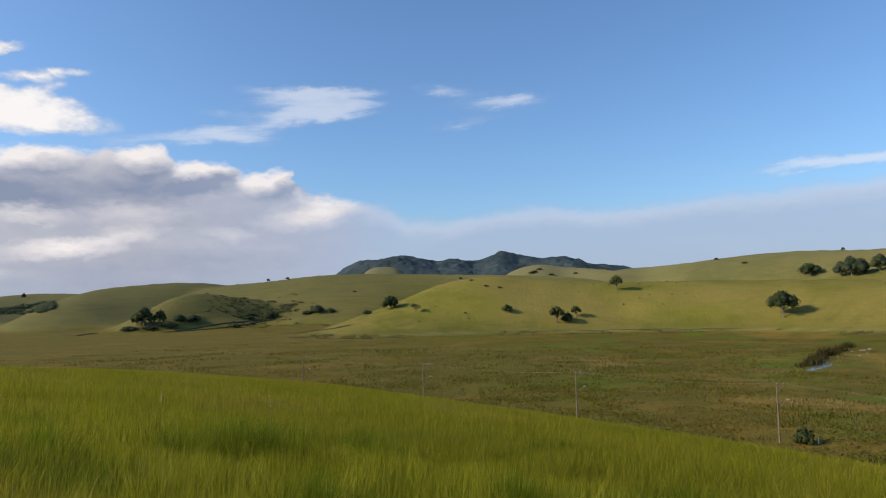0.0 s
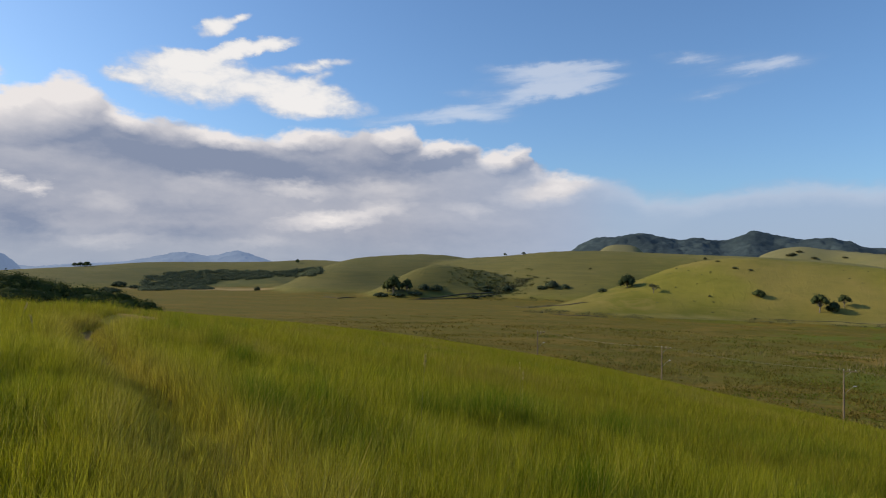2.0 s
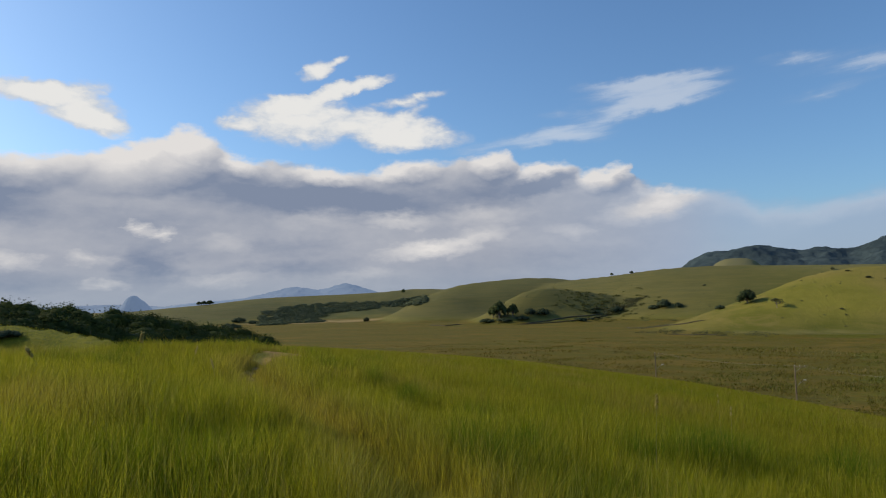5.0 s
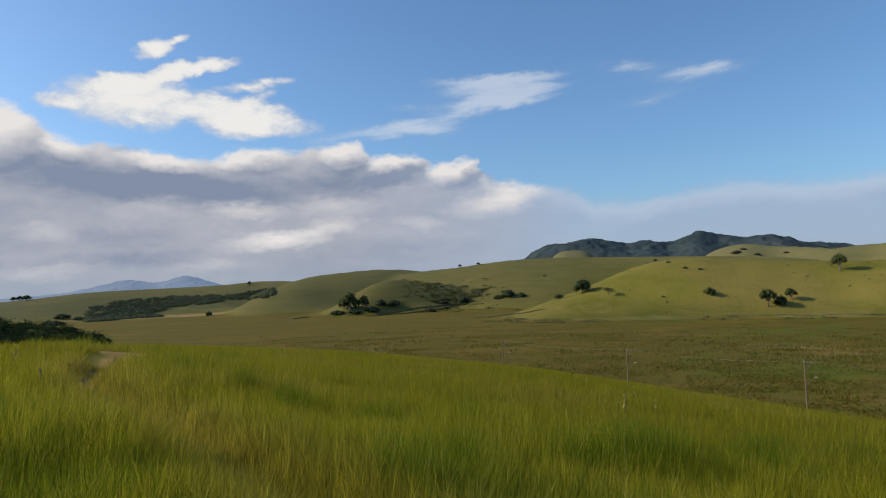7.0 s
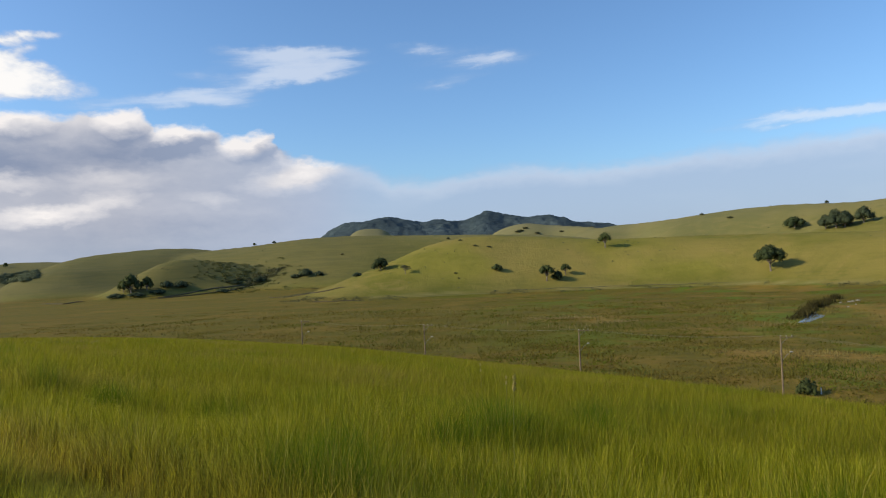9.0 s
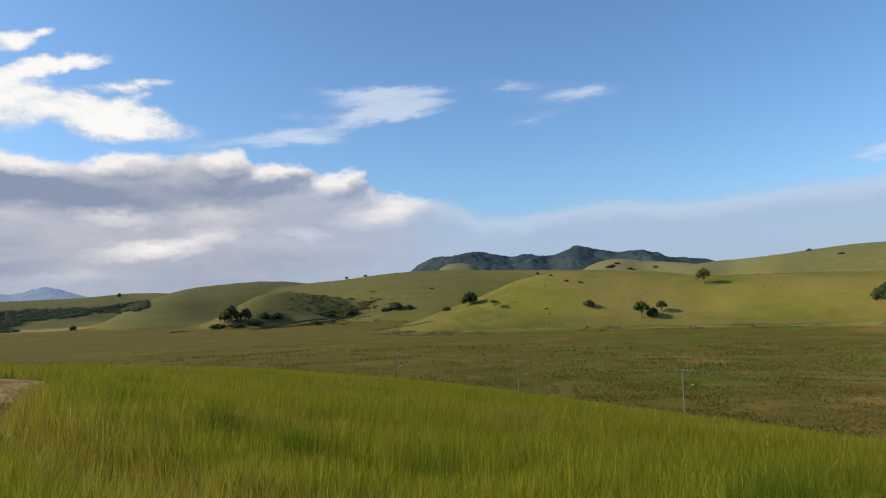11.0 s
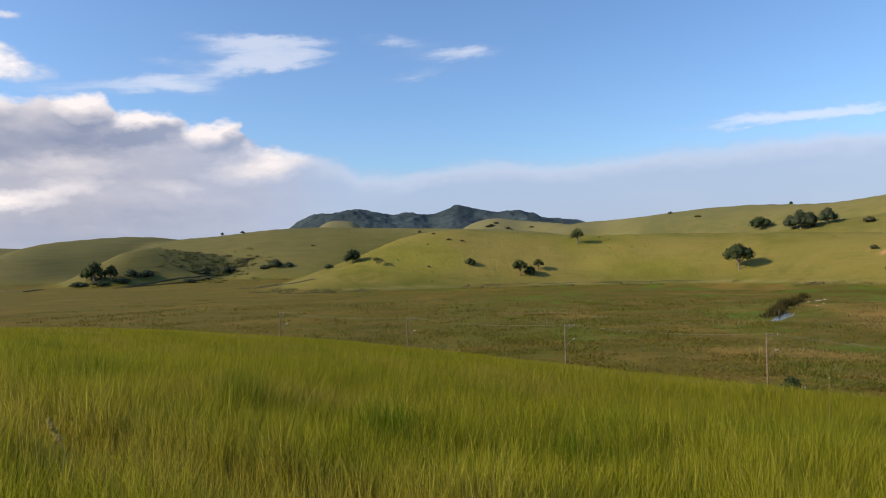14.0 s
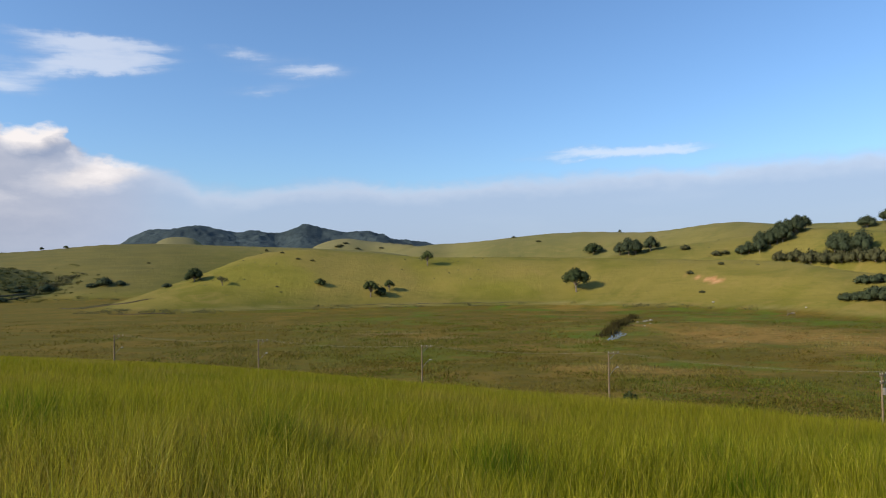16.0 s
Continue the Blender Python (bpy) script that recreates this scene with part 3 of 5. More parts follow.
def build_ground():
    az = np.concatenate([np.arange(-180, -72, 3.0), np.arange(-72, 58, .30), np.arange(58, 180, 3.0)])
    r = np.concatenate([[0.0, .3, .6], 1.0 * 1.036 ** np.arange(136), np.geomspace(125, 1350, 215), np.geomspace(1420, 4700, 22)])
    a = np.radians(az)[None, :]
    x, y = r[:, None] * np.sin(a), r[:, None] * np.cos(a)
    x, y = x.ravel(), y.ravel()
    z = height(x, y)
    v = valley(x, y)
    dist = np.hypot(x, y)
    near = np.clip((near_hill(x, y) + 1.2 - z) / 1.6, 0, 1) * (dist < 175)
    meadow = np.clip((-x - .7 * y - 10) / 12, 0, 1) * (dist < 150)
    near = np.maximum(near, .9 * meadow * (z - v > 3))
    z = z + (.03 * clay_patch(x, y) - .10 * np.clip(1 - trail_distance(x, y) / .4, 0, 1) * np.clip((-x - 4.6) / 1.2, 0, 1) * np.clip(x + 12.6, 0, 1)) * (dist < 40)
    hill = np.clip((z - v - .8 + .8 * bumps(x, y, 14, 9)) / 2.0, 0, 1)
    fresh = np.clip((x + 40) / 140, 0, 1) * np.clip((dist - 95) / 30, 0, 1)
    clay = np.maximum(clay_patch(x, y), .8 * np.clip(1.4 - trail_distance(x, y) / .22, 0, 1) * (x < -3)) * (dist < 40)
    scar = np.maximum(blot(x, y, 264.8, 353, 9, 3.4, 102, .3, 11, 12), .9 * blot(x, y, 261.5, 366, 8, 1.3, 112, .4, 12, 9))
    russet = russet_field(x, y)
    golden = np.clip((z - v - 2) / 12, 0, 1) * np.clip(1 - np.abs(dist - 450) / 150, 0, 1) * np.clip((x + 60) / 60, 0, 1) * np.clip((270 - x) / 120, .3, 1)
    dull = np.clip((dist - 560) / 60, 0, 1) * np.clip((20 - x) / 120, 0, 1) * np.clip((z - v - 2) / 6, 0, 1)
    hay = .85 * blot(x, y, -525, 690, 115, 55, 25, .5, 13, 30) * np.clip((4 - (z - v)) / 3, 0, 1)
    scrub = np.maximum(blot(x, y, -170, 655, 42, 34, 20, .5, 14, 14), .55 * blot(x, y, -600, 800, 150, 80, 35, .6, 15, 60)) * np.where(x > -300, .6, 1.0)
    foot = np.abs(z - v - 2.2)
    track = np.clip(1 - foot / .9, 0, 1) * ((x > -40) & (x < 300) & (dist > 330) & (dist < 470)) * (.45 + .45 * bumps(x, y, 30, 4))
    # far: how much painted haze a place gets, growing with distance
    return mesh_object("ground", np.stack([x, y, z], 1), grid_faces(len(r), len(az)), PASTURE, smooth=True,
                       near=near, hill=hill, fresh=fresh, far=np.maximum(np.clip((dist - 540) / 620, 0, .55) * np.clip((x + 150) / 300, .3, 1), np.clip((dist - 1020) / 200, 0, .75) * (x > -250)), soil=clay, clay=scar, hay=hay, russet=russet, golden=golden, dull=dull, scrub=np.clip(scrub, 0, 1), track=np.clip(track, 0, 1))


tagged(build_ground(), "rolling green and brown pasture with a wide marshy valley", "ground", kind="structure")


def build_ridge(name, knots, depth, foot, mat, lump, seed, step=.08):
    """A far mountain: a ridge with a front and a back slope."""
    az = np.arange(knots[0][0], knots[-1][0] + step, step)
    top, rc = curve(az, knots, 2) + EYE, curve(az, knots, 1)
    rows = []
    for t in np.linspace(-1, 1, 97):
        r = rc + t * depth
        x, y = r * np.sin(np.radians(az)), r * np.cos(np.radians(az))
        s = 1 - abs(t) ** 1.3
        gully = 1 + (.14 * bumps(x, y, depth * .5, seed) + .08 * bumps(x, y, depth * .2, seed + 5)) * min(1, 3 * abs(t))
        z = foot + (top - foot) * s * gully + lump * bumps(x, y, lump * 6, seed + 1) + lump * .5 * bumps(x, y, lump * 3, seed + 2)
        rows.append(np.stack([x, y, z], 1))
    n = len(az)
    i = np.arange(n - 1)[None, :] + (np.arange(96) * n)[:, None]
    f = np.stack([i, i + 1, i + 1 + n, i + n], -1).reshape(-1, 4)
    return mesh_object(name, np.concatenate(rows), f, mat, smooth=True)


MOUNTAIN = [(-12, 2200, 5), (-10, 2200, 45), (-8.7, 2200, 83), (-6.7, 2200, 119), (-5, 2200, 124), (-3.6, 2200, 133), (-2, 2200, 125), (-.6, 2200, 115), (1.4, 2200, 119),
            (3.2, 2200, 113), (4.6, 2200, 137), (6.5, 2200, 125), (8.3, 2200, 115), (10.2, 2200, 114), (12.9, 2200, 88), (15.1, 2200, 77), (18, 2200, 40), (21, 2200, 5)]
tagged(build_ridge("forested_mountain", MOUNTAIN, 420, -25, FOREST, 4.0, 31, .1), "dark forested mountain, hazed blue-green, behind the pasture hills", "mountain", kind="structure")
RANGE = [(-52, 4250, -20), (-50, 4250, 2), (-46.9, 4250, 24), (-44.5, 4250, 38), (-42.9, 4250, 60), (-40.1, 4250, 100), (-38.3, 4250, 82), (-35.9, 4250, 114), (-34.5, 4250, 84),
         (-33.4, 4250, 58), (-31, 4250, 20), (-28, 4250, -20)]
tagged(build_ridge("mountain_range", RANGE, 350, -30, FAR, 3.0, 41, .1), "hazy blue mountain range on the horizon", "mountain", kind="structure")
LOW = [(-72, 4350, -20), (-66, 4350, 8), (-60, 4350, 12), (-56, 4350, 18), (-54, 4350, 20), (-50.8, 4350, 6), (-48, 4350, -20)]
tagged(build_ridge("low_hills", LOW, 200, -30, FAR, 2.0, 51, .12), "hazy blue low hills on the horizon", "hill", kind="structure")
DOME = [(-53.6, 4150, -20), (-53.15, 4150, 12), (-52.85, 4150, 47), (-52.2, 4150, 66), (-51.7, 4150, 42), (-51.2, 4150, 8), (-50.9, 4150, -20)]
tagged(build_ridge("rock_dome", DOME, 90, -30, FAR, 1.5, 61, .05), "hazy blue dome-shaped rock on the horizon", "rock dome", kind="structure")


# ---- leaves ----
LEAF_NORMALS = {}


def round_ball():
    bm = bmesh.new()
    bmesh.ops.create_icosphere(bm, subdivisions=2, radius=1)
    bm.verts.index_update()
    v, f = np.array([q.co[:] for q in bm.verts]), np.array([[q.index for q in p.verts] for p in bm.faces])
    bm.free()
    return v, f


BALL = round_ball()


def leaf_cloud(blobs, count, size, rng, floor=.15, core=0.0):
    """Folded leaf sprays set over and inside uneven lumps."""
    blobs = np.array(blobs, float)
    weight = (blobs[:, 3] * blobs[:, 4]) ** .9
    pick = rng.choice(len(blobs), count, p=weight / weight.sum())
    d = rng.normal(size=(count, 3))
    d /= np.linalg.norm(d, axis=1)[:, None]
    depth = rng.random(count) ** .35
    depth *= 1 + .16 * np.sin(d[:, 0] * 7 + pick) * np.cos(d[:, 1] * 6 + d[:, 2] * 5)
    c = blobs[pick, :3] + d * depth[:, None] * blobs[pick, 3:6]
    c[:, 2] = np.maximum(c[:, 2], floor)
    u = np.cross(d, rng.normal(size=(count, 3)))
    u /= np.linalg.norm(u, axis=1)[:, None] + 1e-9
    v = np.cross(d + .6 * rng.normal(size=(count, 3)), u)
    v /= np.linalg.norm(v, axis=1)[:, None] + 1e-9
    s = (size * rng.uniform(.5, 1.3, count))[:, None]
    verts = np.stack([c - u * s, c + v * s * .7, c + u * s + d * s * .25, c - v * s * .7], 1).reshape(-1, 3)
    i = np.arange(count)[:, None] * 4
    # sprays overlap like scales: they take the light as the round of the crown does
    n = d + (0, 0, .3)
    n /= np.linalg.norm(n, axis=1)[:, None]
    faces = np.concatenate([i + np.array([[0, 2, 1]]), i + np.array([[0, 3, 2]])], 1).reshape(-1, 3)
    if core:
        # the dense inner foliage of each lump
        ball, tri = BALL
        for b in blobs:
            bulge = 1 + .18 * np.sin(ball[:, 0] * 5 + b[0]) * np.cos(ball[:, 1] * 6 + ball[:, 2] * 5 + b[1])
            q = b[:3] + ball * bulge[:, None] * b[3:6] * core
            q[:, 2] = np.maximum(q[:, 2], floor)
            faces = np.concatenate([faces, tri + len(verts)])
            verts = np.concatenate([verts, q])
        n = np.concatenate([np.repeat(n, 4, axis=0), np.tile((ball + (0, 0, .3)) / np.linalg.norm(ball + (0, 0, .3), axis=1)[:, None], (len(blobs), 1))])
    else:
        n = np.repeat(n, 4, axis=0)
    LEAF_NORMALS[len(verts)] = n
    return verts, faces


def leaf_mesh(name, cloud, mat, parent=None, rounded=True):
    """A mesh of leaf sprays; trees and thickets are shaded as rounded masses."""
    v, f = cloud
    ob = mesh_object(name, v, f, mat, parent, smooth=rounded)
    if rounded:
        ob.data.normals_split_custom_set_from_vertices(LEAF_NORMALS[len(v)].tolist())
    return ob


# ---- grass ----
def build_blades(name, x, y, tall, wide, lush, dry, mat, levels, rng, lean=.20, wind=(.035, .015)):
    """One mesh of many curved blades, rooted in the ground."""
    n = len(x)
    z = height(x, y)
    turn = rng.uniform(0, 2 * np.pi, n)
    bend = rng.gamma(2.0, lean / 2, n) * tall
    dx, dy = np.cos(turn) * bend + wind[0] * tall, np.sin(turn) * bend + wind[1] * tall
    face = rng.uniform(0, np.pi, n)
    wx, wy = np.cos(face) * wide, np.sin(face) * wide
    rings = []
    for k in range(levels + 1):
        t = k / levels
        w = (1 - t) ** .8
        cx, cy, cz = x + dx * t * t, y + dy * t * t, z - .03 + (tall + .03) * (t - .12 * t * t)
        if k < levels:
            rings.append(np.stack([cx - wx * w, cy - wy * w, cz], 1))
            rings.append(np.stack([cx + wx * w, cy + wy * w, cz], 1))
        else:
            rings.append(np.stack([cx, cy, cz], 1))
    per = 2 * levels + 1
    verts = np.stack(rings, 1).reshape(-1, 3)
    base = (np.arange(n) * per)[:, None]
    tris = []
    for k in range(levels - 1):
        tris += [[2 * k, 2 * k + 1, 2 * k + 3], [2 * k, 2 * k + 3, 2 * k + 2]]
    tris.append([2 * levels - 2, 2 * levels - 1, 2 * levels])
    faces = (base[:, None, :] + np.array(tris)[None]).reshape(-1, 3)
    return mesh_object(name, verts, faces, mat, lush=np.repeat(lush, per), dry=np.repeat(dry, per))


TUFTS = ((-3.9, 5.7, .30), (-3.55, 5.4, .26), (-3.65, 6.4, .24), (-2.35, 8.5, .34), (-2.9, 7.55, .30), (-2.6, 8.1, .3), (-5.2, 8.6, .3), (-7.9, 10.4, .3), (-9.9, 11.6, .34), (-1.2, 9.8, .3),
         (-4.6, 9.9, .32), (.6, 6.2, .28), (-6.6, 9.2, .26), (-10.6, 7.4, .3), (-1.0, 5.2, .22), (-12.6, 9.2, .3))


def pasture_kind(x, y):
    """How lush, how dry and how high the tall grass is at a place."""
    patch = bumps(x, y, 2.6, 71) + .5 * bumps(x, y, .9, 72)
    lush = np.clip((patch - .35) * 1.1, 0, .8)
    dry = np.clip((bumps(x, y, 3.7, 73) + .6 * bumps(x, y, 1.1, 74) - .45) * 1.2, 0, .8)
    clump = np.zeros(np.shape(x))
    for cx, cy, s in ((-17.6, 17.8, .6), (-16.9, 18.4, .6), (-16.2, 19.0, .55), (-14.6, 20.2, .5), (-18.2, 17.0, .5)):
        clump = np.maximum(clump, np.exp(-((x - cx) ** 2 + (y - cy) ** 2) / (2 * s * s)))
    tuft = np.zeros(np.shape(x))
    for cx, cy, s in TUFTS:
        tuft = np.maximum(tuft, np.exp(-((x - cx) ** 2 + (y - cy) ** 2) / (1.1 * s * s)) * (1 + .5 * bumps(x, y, .3, 79)))
    lush = np.maximum(lush, np.maximum(clump, np.clip(1.2 * tuft, 0, .95)))
    d = trail_distance(x, y)
    dry = np.maximum(dry, .8 * np.clip(1.6 - d / .5, 0, 1)) * (1 - np.maximum(tuft, clump))
    dry = np.where(x > -4.8, np.minimum(dry, .55), dry)
    tall = .36 + .07 * bumps(x, y, 1.7, 75) + .12 * bumps(x, y, .42, 76) + .05 * lush + .15 * tuft
    tall = tall * (1 - .62 * np.clip((-x - .7 * y - 9) / 10, 0, 1))
    tall = (tall + .07 * np.exp(-((d - .55) / .25) ** 2)) * (1 - np.clip(1.6 - d / .24, 0, 1) * np.interp(-x, (1.5, 3.5, 5.5, 7.0), (.0, .45, .6, .85))) * (1 - .97 * np.clip(1.6 * np.maximum(clay_patch(x, y), blot(x, y, -13.7, 14.4, 2.1, .95, 132, .3, 7, 1.2)), 0, 1))
    return lush, dry, tall + .30 * clump


def build_tall_grass():
    rng = np.random.default_rng(11)
    walk_a, walk_b = np.array((0.0, 0.0)), np.array((-8.2, 5.0))
    for name, mat, lo, hi, count, wide, levels, left, right, lean in (("tall_grass", GRASS, 1.2, 8.5, 360000, .0023, 2, -82, 66, .26), ("tall_grass", GRASS_MID, 8.5, 24, 330000, .0040, 1, -82, 66, .42),
                                                                 ("tall_grass", GRASS_FAR, 24, 95, 300000, .0130, 1, -82, 66, .5), ("tall_grass", GRASS_MID, 1.5, 22, 40000, .008, 1, 66, 278, .5)):
        # distance from the walked line, spread so that the near strip is the densest
        d = lo * (hi / lo) ** rng.random(count * 2) if lo > 2 else lo + (hi - lo) * rng.random(count * 2) ** 1.15
        a = np.radians(rng.uniform(left, right, count * 2))
        t = rng.random(count * 2)
        c = walk_a + (walk_b - walk_a) * t[:, None]
        x, y = c[:, 0] + d * np.sin(a), c[:, 1] + d * np.cos(a)
        if levels == 2:
            clump = .15 * np.stack([bumps(x, y, .22, 81), bumps(x, y, .22, 82)], 1)
            x, y = x + clump[:, 0], y + clump[:, 1]
        ok = (near_hill(x, y) > valley(x, y) + 2) | ((height(x, y) > valley(x, y) + 8) & (np.hypot(x, y) < 100))
        x, y = x[ok][:count], y[ok][:count]
        if levels == 2:
            # the dark tufts stand thicker
            for cx, cy, s in TUFTS:
                x, y = np.concatenate([x, cx + rng.normal(0, s * .65, 480)]), np.concatenate([y, cy + rng.normal(0, s * .65, 480)])
        lush, dry, tall = pasture_kind(x, y)
        n = len(x)
        dry = np.where(rng.random(n) < .14, np.maximum(dry, rng.uniform(.4, 1, n)), dry)
        if lo > 8:
            dry = np.clip(dry + rng.uniform(.0, .30, n), 0, 1)
            tall = tall * np.interp(np.hypot(x, y), (8, 24, 45, 100), (1.0, .85, .6, .5))
        keep = tall > .05
        x, y, lush, dry, tall = x[keep], y[keep], lush[keep], dry[keep], tall[keep]
        tall = tall * rng.uniform(.45, 1.15, len(x)) * np.where(rng.random(len(x)) < .05, 1.25, 1.0)
        wide_n = wide * rng.uniform(.6, 1.4, len(x)) * (1 if lo < 2 else (np.hypot(x, y) / lo) ** .8)
        tagged(build_blades(name, x, y, tall, wide_n, lush, dry, mat, levels, rng, lean), "knee-high yellow-green meadow grass on the hillside", "grass", kind="stuff")
    # pale flowering stems between the blades
    n = 42000
    d, a, t = 1.4 + 6.6 * rng.random(n) ** 1.3, np.radians(rng.uniform(-82, 66, n)), rng.random(n)
    x, y = walk_b[0] * t + d * np.sin(a), walk_b[1] * t + d * np.cos(a)
    keep = bumps(x, y, 1.3, 77) + .6 * bumps(x, y, .4, 78) > rng.uniform(-.9, .5, n)
    x, y = x[keep], y[keep]
    lush, dry, tall = pasture_kind(x, y)
    tagged(build_blades("grass_stems", x, y, tall * rng.uniform(.75, 1.2, len(x)), rng.uniform(.0013, .0028, len(x)) * np.where(rng.random(len(x)) < .03, 2.0, 1.0), lush * 0, np.clip(dry + rng.uniform(0, .9, len(x)), 0, 1), STEMS, 3, rng, .24),
           "pale yellow stems standing out of the meadow grass", "grass", kind="stuff")


build_tall_grass()


def build_marsh():
    rng = np.random.default_rng(12)
    n = 70000
    a = np.radians(rng.uniform(-66, 52, n * 2))
    r = 95 * (330 / 95) ** rng.random(n * 2)
    x, y = r * np.sin(a), r * np.cos(a)
    ok = (np.abs(height(x, y) - valley(x, y)) < 1.2) & (bumps(x, y, 12, 91) + .8 * bumps(x, y, 3.5, 92) > -.1)
    x, y = x[ok][:n], y[ok][:n]
    r = np.hypot(x, y)
    tall = (.55 + .4 * bumps(x, y, 9, 93)) * rng.uniform(.5, 1.4, len(x))
    lush = np.clip(.4 + bumps(x, y, 25, 94) + .3 * np.clip(x / 150, -1, 1), 0, 1)
    dry = np.maximum(np.clip(bumps(x, y, 14, 95) - .5, 0, .3), .8 * russet_field(x, y))
    wet = np.hypot((x - 120) * .9 - (y - 222) * .45, ((x - 120) * .45 + (y - 222) * .9) / 4) > 5
    x, y, r, tall, lush, dry = x[wet], y[wet], r[wet], tall[wet], lush[wet], dry[wet]
    tagged(build_blades("marsh_grass", x, y, np.clip(tall, .25, 2), .05 + r * .0004, lush, dry, REED, 1, rng, .5), "brown and olive marsh grass in the valley", "grass", kind="stuff")
    for name, mat, n, left, right, words in (("marsh_scrub", LEAF_OLIVE, 520, -62, 50, "low olive scrub scattered over the marsh"), ("marsh_scrub", LEAF_GREEN, 380, 4, 50, "low fresh-green scrub in the marsh"),
                                             ("marsh_scrub", LEAF_RUST, 380, -40, 50, "low rust-brown scrub in the marsh")):
        a = np.radians(rng.uniform(left, right, n * 3))
        r = 98 * (390 / 98) ** rng.random(n * 3)
        x, y = r * np.sin(a), r * np.cos(a)
        ok = (np.abs(height(x, y) - valley(x, y)) < 1.2) & (bumps(x, y, 30, len(words)) + .6 * bumps(x, y, 9, 97) > .05) & (np.hypot(x - 120, y - 222) > 16)
        ok &= (russet_field(x, y) < .3) if mat != LEAF_RUST else ok
        x, y = x[ok][:n], y[ok][:n]
        k = len(x)
        w = rng.uniform(.8, 3.0, k)
        lumps = np.stack([x, y, height(x, y) + .05, w * 2.8, w * 1.5, rng.uniform(.2, .55, k)], 1)
        cloud = leaf_cloud(lumps, 64 * k, .21, rng, -99)
        tagged(leaf_mesh(name, cloud, mat, rounded=False), words, "scrub", kind="stuff")
    # the uneven dark fringe along the foot of the hills, and tussocks on their slopes
    n = 420
    a = np.radians(rng.uniform(-32, 40, n * 40))
    r = rng.uniform(330, 640, n * 40)
    x, y = r * np.sin(a), r * np.cos(a)
    up = height(x, y) - valley(x, y)
    ok = (up > .7) & (up < 2.6) & (bumps(x, y, 22, 98) > -.15)
    x, y = x[ok][:n], y[ok][:n]
    w = rng.uniform(.8, 2.6, len(x))
    cloud = leaf_cloud(np.stack([x, y, height(x, y), w * 1.6, w, rng.uniform(.25, .8, len(x))], 1), 20 * len(x), .34, rng, -99)
    tagged(leaf_mesh("foot_scrub", cloud, LEAF_PALE, rounded=False), "low dark scrub along the foot of the hills", "scrub", kind="stuff")
    n = 420
    a, r = np.radians(rng.uniform(-30, 46, n * 4)), rng.uniform(400, 900, n * 4)
    x, y = r * np.sin(a), r * np.cos(a)
    ok = (height(x, y) - valley(x, y) > 4) & (bumps(x, y, 60, 99) + .5 * bumps(x, y, 15, 90) > .25)
    x, y = x[ok][:n], y[ok][:n]
    w = rng.uniform(.35, 1.1, len(x))
    cloud = leaf_cloud(np.stack([x, y, height(x, y) + .1, w * 1.3, w, w * .6], 1), 14 * len(x), .3, rng, -99)
    tagged(leaf_mesh("tussocks", cloud, LEAF_PALE, rounded=False), "small dry tussocks scattered over the pasture hills", "tussocks", kind="stuff")
    # pale reeds in loose rows
    x, y = [], []
    for cx, cy, rx, ry, k in ((38, 256, 6, 2.5, 110), (49, 254, 9, 2.5, 170), (60, 233, 7, 2.5, 110), (40, 222, 16, 4, 60), (12, 240, 20, 6, 50), (92, 208, 20, 5, 70), (-10, 300, 30, 8, 60), (-60, 330, 40, 8, 50)):
        x.append(cx + rx * rng.normal(0, .6, k))
        y.append(cy + ry * rng.normal(0, .6, k))
    x, y = np.concatenate(x), np.concatenate(y)
    k = len(x)
    tagged(build_blades("reed_stems", x, y, rng.uniform(.6, 1.8, k), rng.uniform(.05, .12, k), np.zeros(k), rng.uniform(.2, .9, k), PALE_REED, 2, rng, .35), "pale dry reeds standing in the marsh", "reeds", kind="stuff")


build_marsh()


# ---- trees and bushes ----
def tube(bm, points, radii, sides=6):
    rings = []
    for i, (p, rad) in enumerate(zip(points, radii)):
        a, b = Vector(points[max(i - 1, 0)]), Vector(points[min(i + 1, len(points) - 1)])
        q = (b - a).to_track_quat("Z", "Y")
        rings.append([bm.verts.new(Vector(p) + q @ Vector((rad * math.cos(k * math.tau / sides), rad * math.sin(k * math.tau / sides), 0))) for k in range(sides)])
    for s, t in zip(rings, rings[1:]):
        for k in range(sides):
            bm.faces.new((s[k], s[(k + 1) % sides], t[(k + 1) % sides], t[k]))
    bm.faces.new(list(reversed(rings[0])))
    bm.faces.new(rings[-1])


